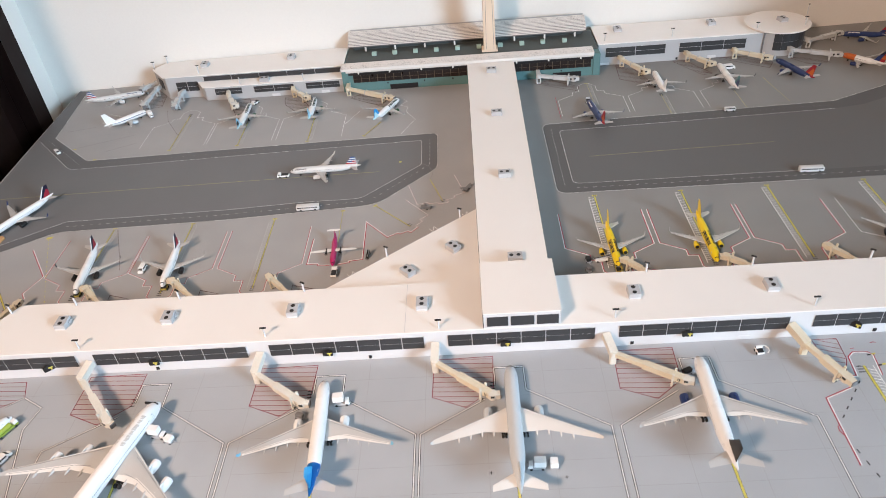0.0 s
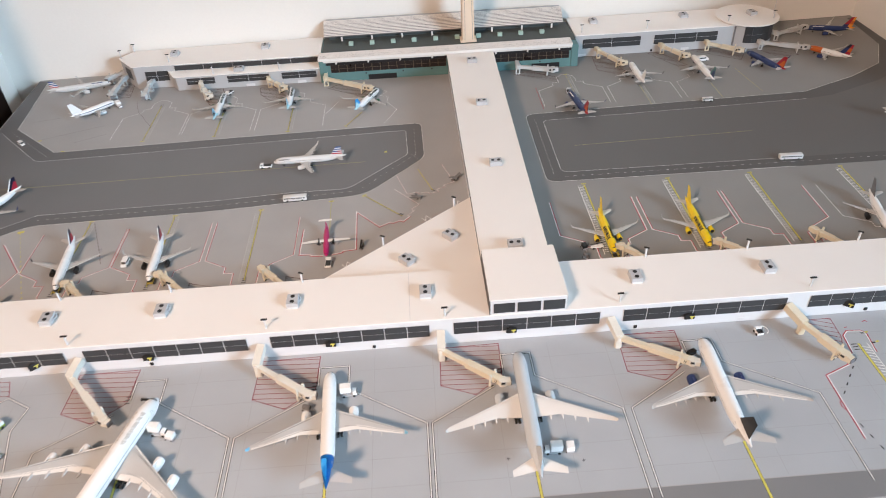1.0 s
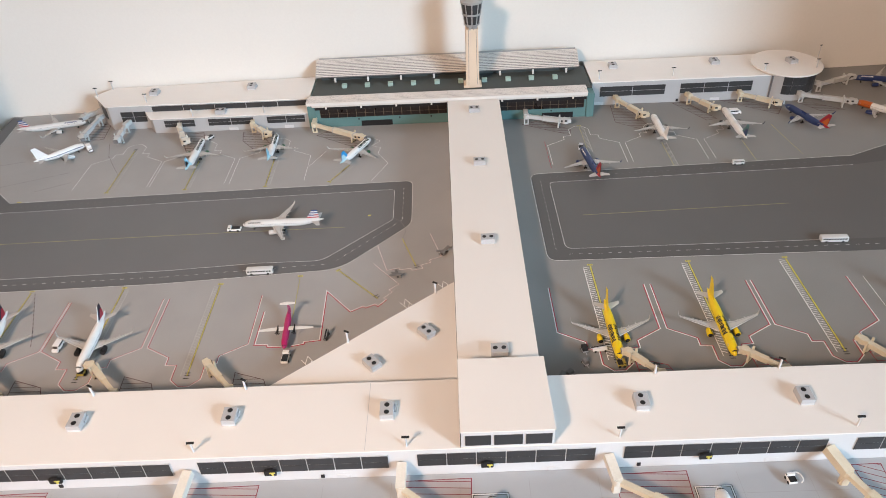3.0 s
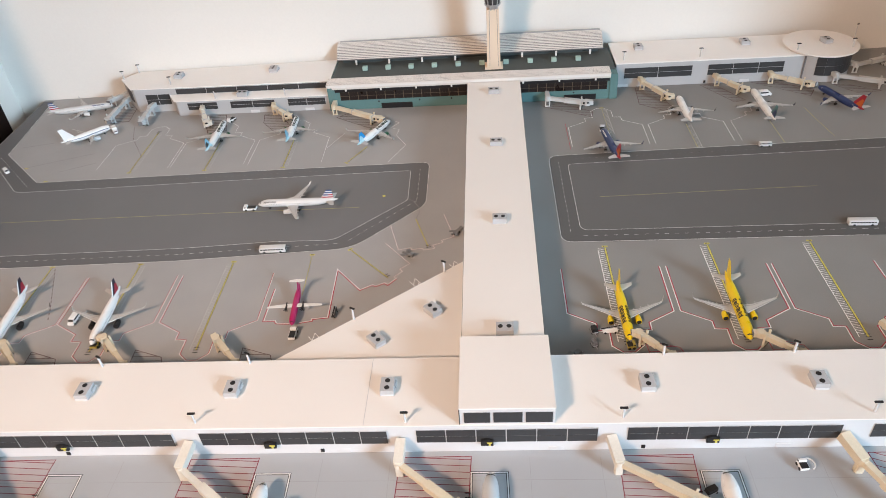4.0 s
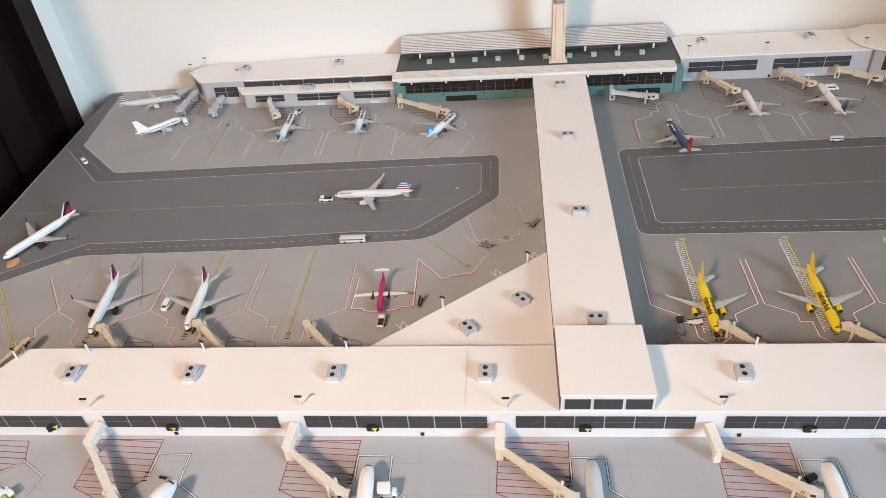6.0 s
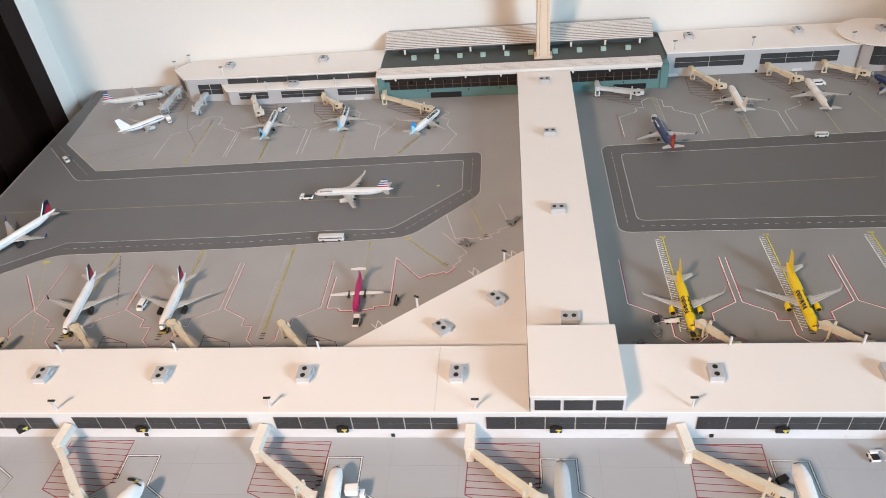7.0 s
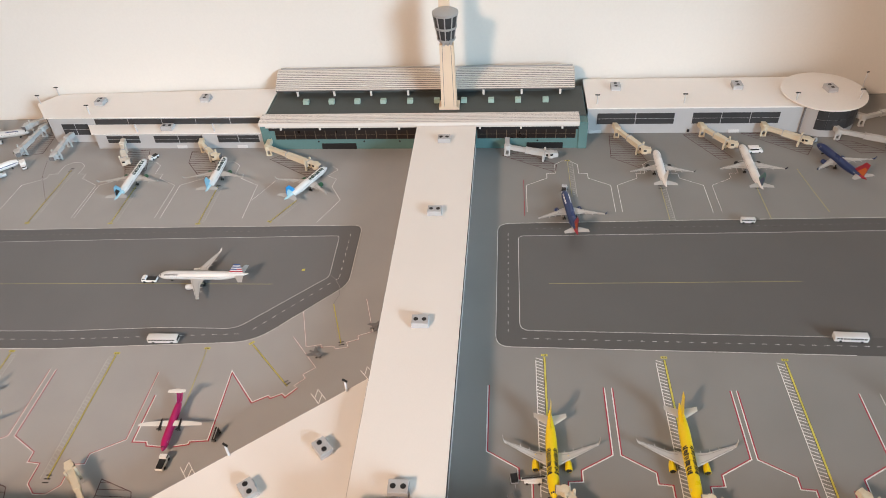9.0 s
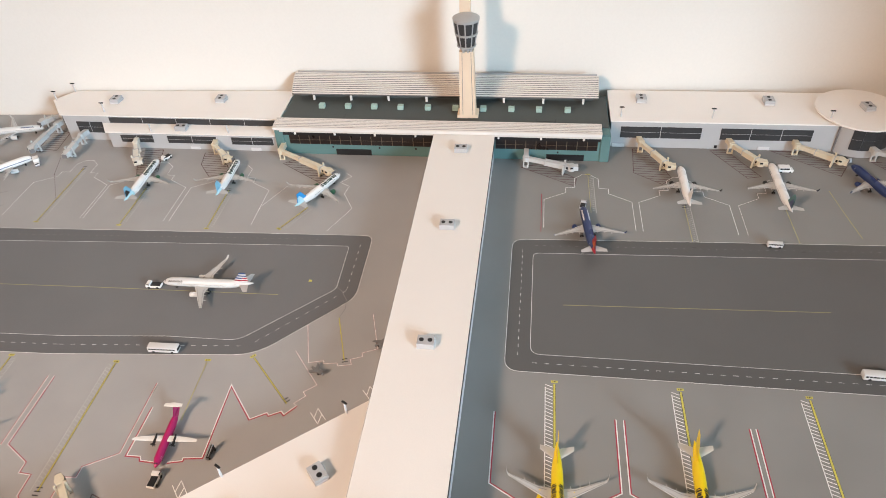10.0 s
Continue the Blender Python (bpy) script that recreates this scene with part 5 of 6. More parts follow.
paint("lead_line", M_YLINE, [[(-0.240, 0.070), (-0.220, 0.008)]], 0.0011, Z2)
bars((-0.220, 0.010), (0.3, -1), 2)
paint("lead_line", M_FADE, [[(-0.258, 0.124), (-0.246, 0.113), (-0.238, 0.099), (-0.236, 0.085), (-0.240, 0.070)]], 0.0006, 0.0005)
paint("stand_plate", M_YLINE, [[(-0.2915, 0.129), (-0.2875, 0.129)]], 0.0036, 0.0005)
# corner stands
stand_outline([(-0.820, -0.056), (-0.775, -0.120), (-0.788, -0.155), (-0.781, -0.165), (-0.798, -0.190)], "red")
lead_line((-0.872, -0.083), (-0.794, -0.190), -1)
bars((-0.797, -0.186), (0.6, -0.8))
bm = bmesh.new()
dashes(bm, [(-0.808, -0.031), (-0.772, -0.119), (-0.740, -0.195)], 0.0014, 0.0034, 0.0082, Z2)
stripe(bm, [(-0.8125, -0.0285), (-0.8040, -0.0265)], 0.0048, Z2)
part("dashed_line", bm, M_YLINE, ground)
bm = bmesh.new()
dashes(bm, [(-0.7075, -0.018), (-0.676, -0.095), (-0.668, -0.118)], 0.0011, 0.004, 0.0045, Z2)
part("dashed_line", bm, M_MLINE, ground)
stand_outline([(-0.397, 0.276), (-0.375, 0.323)], "grey")
stand_outline([(-0.293, 0.225), (-0.270, 0.276), (-0.288, 0.309), (-0.285, 0.328), (-0.300, 0.336), (-0.287, 0.352), (-0.297, 0.361)], "grey")
lead_line((-0.357, 0.229), (-0.332, 0.275), -1, 0.0013)
paint("stand_line", M_TAXIL, [[(0.3690, 0.3525), (0.3743, 0.2994), (0.3800, 0.2520)]], 0.0008, Z1)
paint("stand_line", M_RLINE, [[(-0.0135, 0.241), (-0.0135, 0.325)]], 0.0007, Z2)
# tyre streaks and a dashed lead-in in the rear corner
paint("tyre_streak", M_STREAK, [[(-0.898, 0.245), (-0.789, 0.288)], [(-0.823, 0.232), (-0.774, 0.256)], [(-0.930, 0.318), (-0.880, 0.330)]], 0.0011, Z1)
bm = bmesh.new()
dashes(bm, [(-0.757, 0.379), (-0.742, 0.335), (-0.7055, 0.275)], 0.0009, 0.0038, 0.0036, Z2)
part("dashed_line", bm, M_MLINE, ground)
# wide stands along the concourse front
for xc in (-0.545, -0.3455, -0.1465, 0.0565):
    paint_right = [(xc - 0.016, -0.357), (xc - 0.016, -0.331), (xc + 0.0165, -0.331), (xc + 0.017, -0.364), (xc + 0.0985, -0.4165), (xc + 0.0985, -0.519)]
    stand_outline(paint_right, "black")
    stand_outline([(xc - 0.028, -0.375), (xc - 0.0955, -0.417), (xc - 0.0955, -0.519)], "black")
    lead_line((xc + 0.0, -0.529), (xc - 0.0015, -0.40), 0, 0.0024)
stand_outline([(-0.713, -0.354), (-0.695, -0.341), (-0.668, -0.357), (-0.675, -0.387), (-0.652, -0.471), (-0.662, -0.485)], "black")
stand_outline([(0.2405, -0.3680), (0.2430, -0.3489), (0.2442, -0.3399), (0.2403, -0.3352), (0.2253, -0.3344), (0.2184, -0.3406), (0.2151, -0.3678), (0.2044, -0.3671), (0.2028, -0.3824), (0.1727, -0.3947), (0.1717, -0.4281), (0.1708, -0.4750)], "red")
bm = bmesh.new()
dashes(bm, [(0.2148, -0.3742), (0.1780, -0.4200)], 0.0013, 0.0048, 0.0088, Z2)
dashes(bm, [(0.1745, -0.4570), (0.1850, -0.5050)], 0.0012, 0.005, 0.0085, Z2)
part("dashed_line", bm, M_BLINE, ground)
lead_line((0.2290, -0.4250), (0.2280, -0.3540), -1, 0.0026)
paint("stand_line", M_RLINE, [[(0.1717, -0.4281), (0.1684, -0.4306), (0.1680, -0.4354), (0.1700, -0.4400)], [(0.2250, -0.3290), (0.2290, -0.3283)], [(0.2490, -0.3220), (0.2530, -0.3205), (0.2550, -0.3225)]], 0.0010, Z2)
paint("stand_plate", M_YLINE, [[(0.2435, -0.3385), (0.2475, -0.3375)], [(0.2475, -0.3535), (0.2515, -0.3525)]], 0.0024, Z2)
paint("stop_bars", M_BLINE, [[(0.2385, -0.3392), (0.2425, -0.3388)], [(0.2425, -0.3545), (0.2468, -0.3540)]], 0.0018, Z2)
bars((0.2225, -0.3545), (0.0, -1.0), 3)


def hatch_zone(outline, mat, gap=0.0068, angle=0.0, w=0.0007, frame_w=0.0008):
    """Outline with slanted lines clipped to it."""
    bm = bmesh.new()
    stripe(bm, outline, frame_w, Z1, True)
    c = sum((Vector(p) for p in outline), Vector((0, 0))) / len(outline)
    d = Vector((math.cos(radians(angle)), math.sin(radians(angle))))
    s = Vector((-d.y, d.x))
    reach = max((Vector(p) - c).length for p in outline)
    k = -reach
    while k < reach:
        o = c + s * k
        hits = []
        for i in range(len(outline)):
            a, b = Vector(outline[i]), Vector(outline[(i + 1) % len(outline)])
            fa, fb = (a - o).dot(s), (b - o).dot(s)
            if fa * fb < 0:
                hits.append((a.lerp(b, fa / (fa - fb)) - o).dot(d))
        hits.sort()
        if len(hits) >= 2 and hits[-1] - hits[0] > 0.003:
            stripe(bm, [o + d * hits[0], o + d * hits[-1]], w, Z1 + 0.00005)
        k += gap
    return part("hatched_zone", bm, mat, ground)


for x in (-0.630, -0.430, -0.2305, -0.0305):
    bm = bmesh.new()
    prism(bm, [(x + 0.002, -0.3145), (x, -0.369), (x + 0.036, -0.385), (x + 0.066, -0.361), (x + 0.068, -0.3135)], 0.00001, 0.00007)
    part("zone_tint", bm, M_PINKZ, ground, "faintly pink no-parking zone")
    hatch_zone([(x + 0.002, -0.3145), (x + 0.068, -0.3135), (x + 0.066, -0.361), (x + 0.036, -0.385), (x, -0.369)], M_HRED, angle=-3)
hatch_zone([(-0.765, -0.3165), (-0.704, -0.317), (-0.695, -0.341), (-0.725, -0.358), (-0.765, -0.353)], M_HRED, angle=-3)
hatch_zone([(0.190, -0.3130), (0.2171, -0.3128), (0.2151, -0.3428), (0.2050, -0.3665), (0.196, -0.372)], M_HRED, angle=-22)
for x in (-0.640, -0.518, -0.395, 0.044, 0.170, 0.298):
    hatch_zone([(x - 0.018, -0.2265), (x + 0.030, -0.2265), (x + 0.012, -0.180), (x - 0.022, -0.168)], M_RLINE if x > -0.1 else M_MLINE, angle=0)
for z in ([(0.119, 0.446), (0.143, 0.447), (0.166, 0.371), (0.152, 0.356), (0.115, 0.383)], [(0.230, 0.446), (0.252, 0.449), (0.288, 0.382), (0.269, 0.377)],
          [(0.316, 0.449), (0.348, 0.449), (0.409, 0.412), (0.395, 0.388)], [(-0.044, 0.389), (-0.014, 0.400), (0.035, 0.364), (0.032, 0.345)],
          [(-0.640, 0.404), (-0.601, 0.410), (-0.584, 0.351), (-0.608, 0.329)], [(-0.530, 0.404), (-0.504, 0.407), (-0.471, 0.352), (-0.499, 0.340), (-0.524, 0.372)],
          [(-0.398, 0.381), (-0.376, 0.398), (-0.312, 0.350), (-0.324, 0.330)], [(-0.814, 0.468), (-0.781, 0.452), (-0.775, 0.400), (-0.807, 0.393)],
          [(0.445, 0.428), (0.470, 0.424), (0.510, 0.395), (0.470, 0.392)]):
    hatch_zone(z, M_MLINE, 0.0060, -3, 0.0010, 0.0009)

# taxiway and service-road lines
TOP = 0.00045
LEDGE = rounded([(-0.55, 0.211), (-0.229, 0.220, 0.014), (-0.228, 0.104, 0.014), (-0.320, 0.008, 0.025), (-0.55, -0.008), (-0.804, -0.014, 0.02), (-0.885, -0.068), (-0.958, -0.13)])[2:]
paint("edge_line", M_LINE, [[(-0.963, 0.49), (-0.943, 0.295), (-0.845, 0.201), (-0.55, 0.211)] + LEDGE], 0.00065, TOP)
LIN = rounded([(-0.8, 0.174), (-0.866, 0.174, 0.01), (-0.967, 0.284)])[1:]
paint("inner_line", M_LINE, [[(-0.275, 0.196), (-0.55, 0.186), (-0.80, 0.1755)] + LIN, rounded([(-0.3, 0.1955), (-0.256, 0.1965, 0.006), (-0.2545, 0.117, 0.006), (-0.346, 0.0275, 0.012), (-0.43, 0.0275)]) + [(-0.55, 0.019), (-0.80, 0.013), (-0.90, -0.053), (-0.958, -0.092)]], 0.00055, TOP)
bm = bmesh.new()
dashes(bm, [(-0.242, 0.200), (-0.2415, 0.115), (-0.33, 0.022)], 0.00045, 0.005, 0.008, TOP)
dashes(bm, [(-0.34, 0.0195), (-0.55, 0.006), (-0.80, 0.0)], 0.00045, 0.0052, 0.0075, TOP)
dashes(bm, [(-0.855, 0.190), (-0.955, 0.290)], 0.00045, 0.004, 0.007, TOP)
part("road_dashes", bm, M_LINE, ground)
bm = bmesh.new()
stripe(bm, [(-0.322, 0.1025), (-0.55, 0.0995), (-0.955, 0.0905)], 0.0007, TOP)
part("taxi_line", bm, M_TAXIL, ground)
REDGE = rounded([(0.704, 0.004), (0.325, 0.005), (-0.049, 0.008, 0.016), (-0.049, 0.224, 0.016), (0.2, 0.233), (0.45, 0.241), (0.561, 0.289), (0.634, 0.335), (0.682, 0.42), (0.692, 0.56)])
paint("edge_line", M_LINE, [REDGE[1:-1]], 0.00065, TOP)
RIN = rounded([(0.70, 0.030), (0.325, 0.0305), (-0.0225, 0.0325, 0.012), (-0.0225, 0.1985, 0.008), (0.2, 0.2055), (0.36, 0.211), (0.44, 0.214), (0.49, 0.222)])
paint("inner_line", M_LINE, [RIN[1:-1]], 0.00055, TOP)
bm = bmesh.new()
dashes(bm, [(-0.020, 0.0205), (0.325, 0.018), (0.69, 0.017)], 0.00045, 0.0052, 0.0075, TOP)
dashes(bm, [(-0.0355, 0.030), (-0.0355, 0.205)], 0.00045, 0.0045, 0.0068, TOP)
part("road_dashes", bm, M_LINE, ground)
bm = bmesh.new()
stripe(bm, [(0.013, 0.109), (0.305, 0.118)], 0.0006, TOP)
part("taxi_line", bm, M_TAXIL, ground)
bm = bmesh.new()
dashes(bm, [(-0.02, 0.213), (0.2, 0.2195), (0.44, 0.228)], 0.0004, 0.0032, 0.0068, TOP)
dashes(bm, [(-0.30, 0.208), (-0.55, 0.199), (-0.84, 0.188)], 0.0004, 0.0032, 0.0068, TOP)
part("road_dashes", bm, M_FADE, ground)
# slab joints
bm = bmesh.new()
for i in range(23):
    x = -0.75 + i * 0.0640
    stripe(bm, [(x, -0.507), (x + 0.0008, -0.3155)], 0.0003, 0.00008)
for y in (-0.3395, -0.3722, -0.4130, -0.4555, -0.4870):
    stripe(bm, [(-0.77, y), (0.70, y + 0.0015)], 0.00032, 0.00008)
part("slab_joints", bm, M_JOINT, ground)
# white lettered squares by the connector, drawn as bars
for x, y, a in ((-0.2335, -0.068, 40), (-0.1865, -0.036, 40), (-0.3405, -0.159, 40)):
    d = Vector((math.cos(radians(a)), math.sin(radians(a))))
    s = Vector((-d.y, d.x))
    o, e, f = Vector((x, y)), d * 0.0085, s * 0.0085
    paint("ground_bars", M_LINE, [[o - f, o + f], [o + e - f, o + e + f], [o - f, o + e], [o, o + e + f]], 0.0009, Z1)

# ---- fittings on the buildings ----
for x, turn in ((-0.674, 38), (-0.549, 0), (-0.3485, 0), (-0.1475, 0), (0.0535, 0), (0.2365, -35)):
    d = tagged(empty("docking_display", Matrix.Translation((x, front_y(x) - 0.0012, 0.0165)) @ Matrix.Rotation(radians(turn), 4, "Z")), "small black and yellow docking display on the concourse wall", "display", "docking displays")
    bm = bmesh.new()
    box(bm, -0.0058, 0.0058, -0.0032, 0.0, -0.0034, 0.0034, 0.0008)
    part("display_case", bm, M_BLACK, d)
    bm = bmesh.new()
    box(bm, -0.0030, 0.0030, -0.0024, 0.0008, 0.0034, 0.0046, 0.0004)
    part("hood", bm, M_BLACK, d)
    bm = bmesh.new()
    box(bm, -0.0002, 0.0048, -0.0038, -0.0032, 0.0008, 0.0022)
    box(bm, 0.0014, 0.0032, -0.0038, -0.0032, -0.0020, 0.0008)
    part("display_panel", bm, M_YLINE, d)
    bm = bmesh.new()
    box(bm, -0.0012, 0.0012, -0.0002, 0.0030, -0.0012, 0.0012)
    part("wall_bracket", bm, M_BLACK, d)
for x in (-0.549, -0.3015, -0.006, 0.26):
    bm = bmesh.new()
    box(bm, x - 0.0018, x + 0.0018, front_y(x) - 0.0012, front_y(x) + 0.0005, 0.0030, 0.0068, 0.0002)
    tagged(finish("wall_vent", bm, M_BLACK), "small black vent on the white wall", "vent")
for x in (-0.2815, -0.0845, 0.118):
    bm = bmesh.new()
    box(bm, x - 0.0065, x + 0.0065, front_y(x) - 0.0006, front_y(x) + 0.0005, 0.0012, 0.0062, 0.0002)
    tagged(finish("service_door", bm, M_WALLW), "low white service shutter in the concourse wall", "shutter")
for x in (-0.353, -0.312, -0.271, -0.230, -0.188, -0.146, -0.104, -0.062, -0.021, 0.021):
    bm = bmesh.new()
    box(bm, x - 0.0045, x + 0.0045, 0.466, 0.474, 0.0462, 0.0530, 0.0006)
    tagged(finish("roof_vent", bm, M_TEALL), "pale green box vent on the hall deck", "vent", "deck vents")
for i in range(8):
    x = -0.372 + i * 0.0595
    bm = bmesh.new()
    box(bm, x - 0.0016, x + 0.0016, 0.4935, 0.4965, 0.0462, 0.0582, 0.0002)
    box(bm, x - 0.0022, x + 0.0022, 0.4925, 0.4985, 0.0555, 0.0585)
    part("bracket", bm, M_WINGW, hall)
for x0, x1 in ((-0.322, -0.268), (-0.008, 0.046)):
    bm = bmesh.new()
    box(bm, x0, x1, 0.4088, 0.4100, 0.0006, 0.0105)
    part("service_opening", bm, M_BLACK, hall)
for x in (-0.326, -0.255, -0.20, 0.008):
    bm = bmesh.new()
    loft(bm, [circle(10, 0.0014, (x, 0.4100, 0.0140), "y"), circle(10, 0.0014, (x, 0.4088, 0.0140), "y")])
    part("wall_lamp", bm, M_BLACK, hall)
bm = bmesh.new()
box(bm, HX1 - 0.012, HX1 + 0.001, 0.4078, 0.4300, 0.0004, 0.0430, 0.0003)
part("end_pier", bm, M_TEAL, hall)
bm = bmesh.new()
box(bm, HX0 - 0.003, HX0 + 0.010, 0.4078, 0.4300, 0.0004, 0.0430, 0.0003)
part("end_pier", bm, M_TEAL, hall)
for x, z in ((0.2375, 0.0045), (0.368, 0.0045)):
    bm = bmesh.new()
    box(bm, x - 0.0018, x + 0.0018, 0.4495, 0.4515, z - 0.002, z + 0.002, 0.0002)
    tagged(finish("wall_vent", bm, M_BLACK), "small black vent on the rear terminal", "vent")
for x, y, w in ((0.098, 0.451, 0.009), (0.305, 0.451, 0.008), (-0.548, 0.4135, 0.008), (-0.45, 0.4135, 0.008)):
    bm = bmesh.new()
    box(bm, x - w, x + w, y - 0.0012, y + 0.0005, 0.0008, 0.0060, 0.0003)
    tagged(finish("service_door", bm, M_WALLW), "low white service shutter in the terminal wall", "shutter")

# ---- ground vehicles ----


def wheels4(top, lx, wy, r, y_off=0.0):
    for sx in (-1, 1):
        for sy in (-1, 1):
            bm = bmesh.new()
            loft(bm, [circle(10, r, (sx * lx, sy * wy - 0.0006, r), "y"), circle(10, r, (sx * lx, sy * wy + 0.0006, r), "y")])
            part("wheel", bm, M_RUBBER, top)


def vehicle(name, label, category, place, turn):
    return tagged(empty(name, Matrix.Translation((*place, 0.0005)) @ Matrix.Rotation(radians(turn), 4, "Z")), label, category)


def bus(place, turn, length=0.0345, width=0.0088, height=0.0080):
    top = vehicle("airport_bus", "long white apron bus with dark side windows", "bus", place, turn)
    l, w = length / 2, width / 2
    bm = bmesh.new()
    box(bm, -l, l, -w, w, 0.0010, height, 0.0008)
    part("body", bm, M_PEARL, top, smooth=True)
    for k in (-1, 1):
        for i in range(9):
            bm = bmesh.new()
            x = -l * 0.90 + i * (length * 0.90 / 9)
            tall = 0.0020
            box(bm, x, x + length * 0.078, k * w - 0.0002, k * w + 0.0002, 0.0069 - tall, 0.0068)
            part("window", bm, M_BLACK, top)
    bm = bmesh.new()
    box(bm, l - 0.0002, l + 0.0002, -w * 0.8, w * 0.8, 0.0038, 0.0068)
    part("windscreen", bm, M_BLACK, top)
    wheels4(top, l * 0.62, w * 0.92, 0.0016)
    return top


def van(place, turn, length=0.0145, width=0.0062, height=0.0064, mat=None, label="small white airport van"):
    top = vehicle("van", label, "van", place, turn)
    l, w = length / 2, width / 2
    bm = bmesh.new()
    prof = [(-l, 0.001), (l, 0.001), (l, height * 0.52), (l * 0.72, height * 0.60), (l * 0.50, height), (-l, height)]
    loft(bm, [[(x, y, z) for x, z in prof] for y in (-w, w)])
    part("body", bm, mat or M_WHITE, top)
    bm = bmesh.new()
    loft(bm, [[(l * 0.70, y, height * 0.64), (l * 0.74, y, height * 0.64), (l * 0.54, y, height * 0.96), (l * 0.50, y, height * 0.96)] for y in (-w * 0.85, w * 0.85)])
    part("windscreen", bm, M_BLACK, top)
    for k in (-1, 1):
        bm = bmesh.new()
        box(bm, -l * 0.85, l * 0.42, k * w - 0.0002, k * w + 0.0002, height * 0.62, height * 0.88)
        part("window", bm, M_BLACK, top)
    wheels4(top, l * 0.6, w * 0.9, 0.0012)
    return top


def tug(place, turn, length=0.019, mat=None, label="low white aircraft tug with black deck", bed=None):
    top = vehicle("aircraft_tug", label, "tug", place, turn)
    l, w = length / 2, 0.0040
    bm = bmesh.new()
    box(bm, -l, l, -w, w, 0.0012, 0.0042, 0.0005)
    part("body", bm, mat or M_WHITE, top)
    bm = bmesh.new()
    box(bm, -l * 0.92, l * 0.35, -w * 0.82, w * 0.82, 0.0042, 0.0047)
    part("deck", bm, bed or M_BLACK, top)
    bm = bmesh.new()
    loft(bm, [[(l * 0.35, y, 0.0042), (l * 0.95, y, 0.0042), (l * 0.85, y, 0.0070), (l * 0.40, y, 0.0070)] for y in (-w * 0.9, w * 0.9)])
    cab = part("cab", bm, mat or M_WHITE, top)
    bm = bmesh.new()
    for k in (-1, 1):
        box(bm, l * 0.45, l * 0.82, k * w * 0.9 - 0.0002, k * w * 0.9 + 0.0002, 0.0050, 0.0065)
    part("window", bm, M_BLACK, cab)
    wheels4(top, l * 0.58, w * 0.95, 0.0016)
    return top


def catering_truck(place, turn, label="white catering truck with raised box body", lift=0.0):
    top = vehicle("catering_truck", label, "truck", place, turn)
    bm = bmesh.new()
    box(bm, -0.0080, 0.0085, -0.0032, 0.0032, 0.0015, 0.0030, 0.0002)
    part("chassis", bm, M_HVAC, top)
    bm = bmesh.new()
    box(bm, -0.0085, 0.0030, -0.0040, 0.0040, 0.0035 + lift, 0.0110 + lift, 0.0005)
    part("box_body", bm, M_WHITE, top)
    bm = bmesh.new()
    loft(bm, [[(0.0040, y, 0.0030), (0.0088, y, 0.0030), (0.0080, y, 0.0068), (0.0040, y, 0.0074)] for y in (-0.0032, 0.0032)])
    cab = part("cab", bm, M_WHITE, top)
    bm = bmesh.new()
    box(bm, 0.0082, 0.0087, -0.0026, 0.0026, 0.0046, 0.0062)
    part("windscreen", bm, M_BLACK, cab)
    if lift:
        bm = bmesh.new()
        for k in (-1, 1):
            oriented_box(bm, (-0.007, k * 0.0025, 0.003), (0.002, k * 0.0025, 0.0035 + lift), 0.0006, 0.0006)
            oriented_box(bm, (0.002, k * 0.0025, 0.003), (-0.007, k * 0.0025, 0.0035 + lift), 0.0006, 0.0006)
        part("scissor_lift", bm, M_HVAC, top)
    wheels4(top, 0.0055, 0.0030, 0.0014)
    return top


def dolly(place, turn, label="small dark baggage dolly", mat=None, size=(0.009, 0.006, 0.0045)):
    top = vehicle("baggage_dolly", label, "cart", place, turn)
    bm = bmesh.new()
    box(bm, -size[0] / 2, size[0] / 2, -size[1] / 2, size[1] / 2, 0.0014, 0.0020, 0.0002)
    part("platform", bm, M_HVAC, top)
    bm = bmesh.new()
    box(bm, -size[0] * 0.42, size[0] * 0.42, -size[1] * 0.44, size[1] * 0.44, 0.0020, 0.0020 + size[2], 0.0004)
    part("load", bm, mat or M_BLACK, top)
    bm = bmesh.new()
    oriented_box(bm, (size[0] / 2, 0, 0.0016), (size[0] / 2 + 0.004, 0, 0.0012), 0.0006, 0.0006)
    part("drawbar", bm, M_HVAC, top)
    wheels4(top, size[0] * 0.36, size[1] * 0.45, 0.0010)
    return top


def belt_loader(place, turn, label="white belt loader with sloped conveyor"):
    top = vehicle("belt_loader", label, "loader", place, turn)
    bm = bmesh.new()
    box(bm, -0.008, 0.008, -0.0026, 0.0026, 0.0012, 0.0036, 0.0004)
    part("body", bm, M_WHITE, top)
    bm = bmesh.new()
    oriented_box(bm, (-0.0105, 0.0008, 0.0042), (0.0115, 0.0008, 0.0078), 0.0024, 0.0008)
    part("conveyor", bm, M_HVAC, top)
    bm = bmesh.new()
    oriented_box(bm, (-0.0100, 0.0008, 0.0048), (0.0112, 0.0008, 0.0083), 0.0015, 0.0003)
    part("belt", bm, M_BLACK, top)
    wheels4(top, 0.0055, 0.0026, 0.0013)
    return top


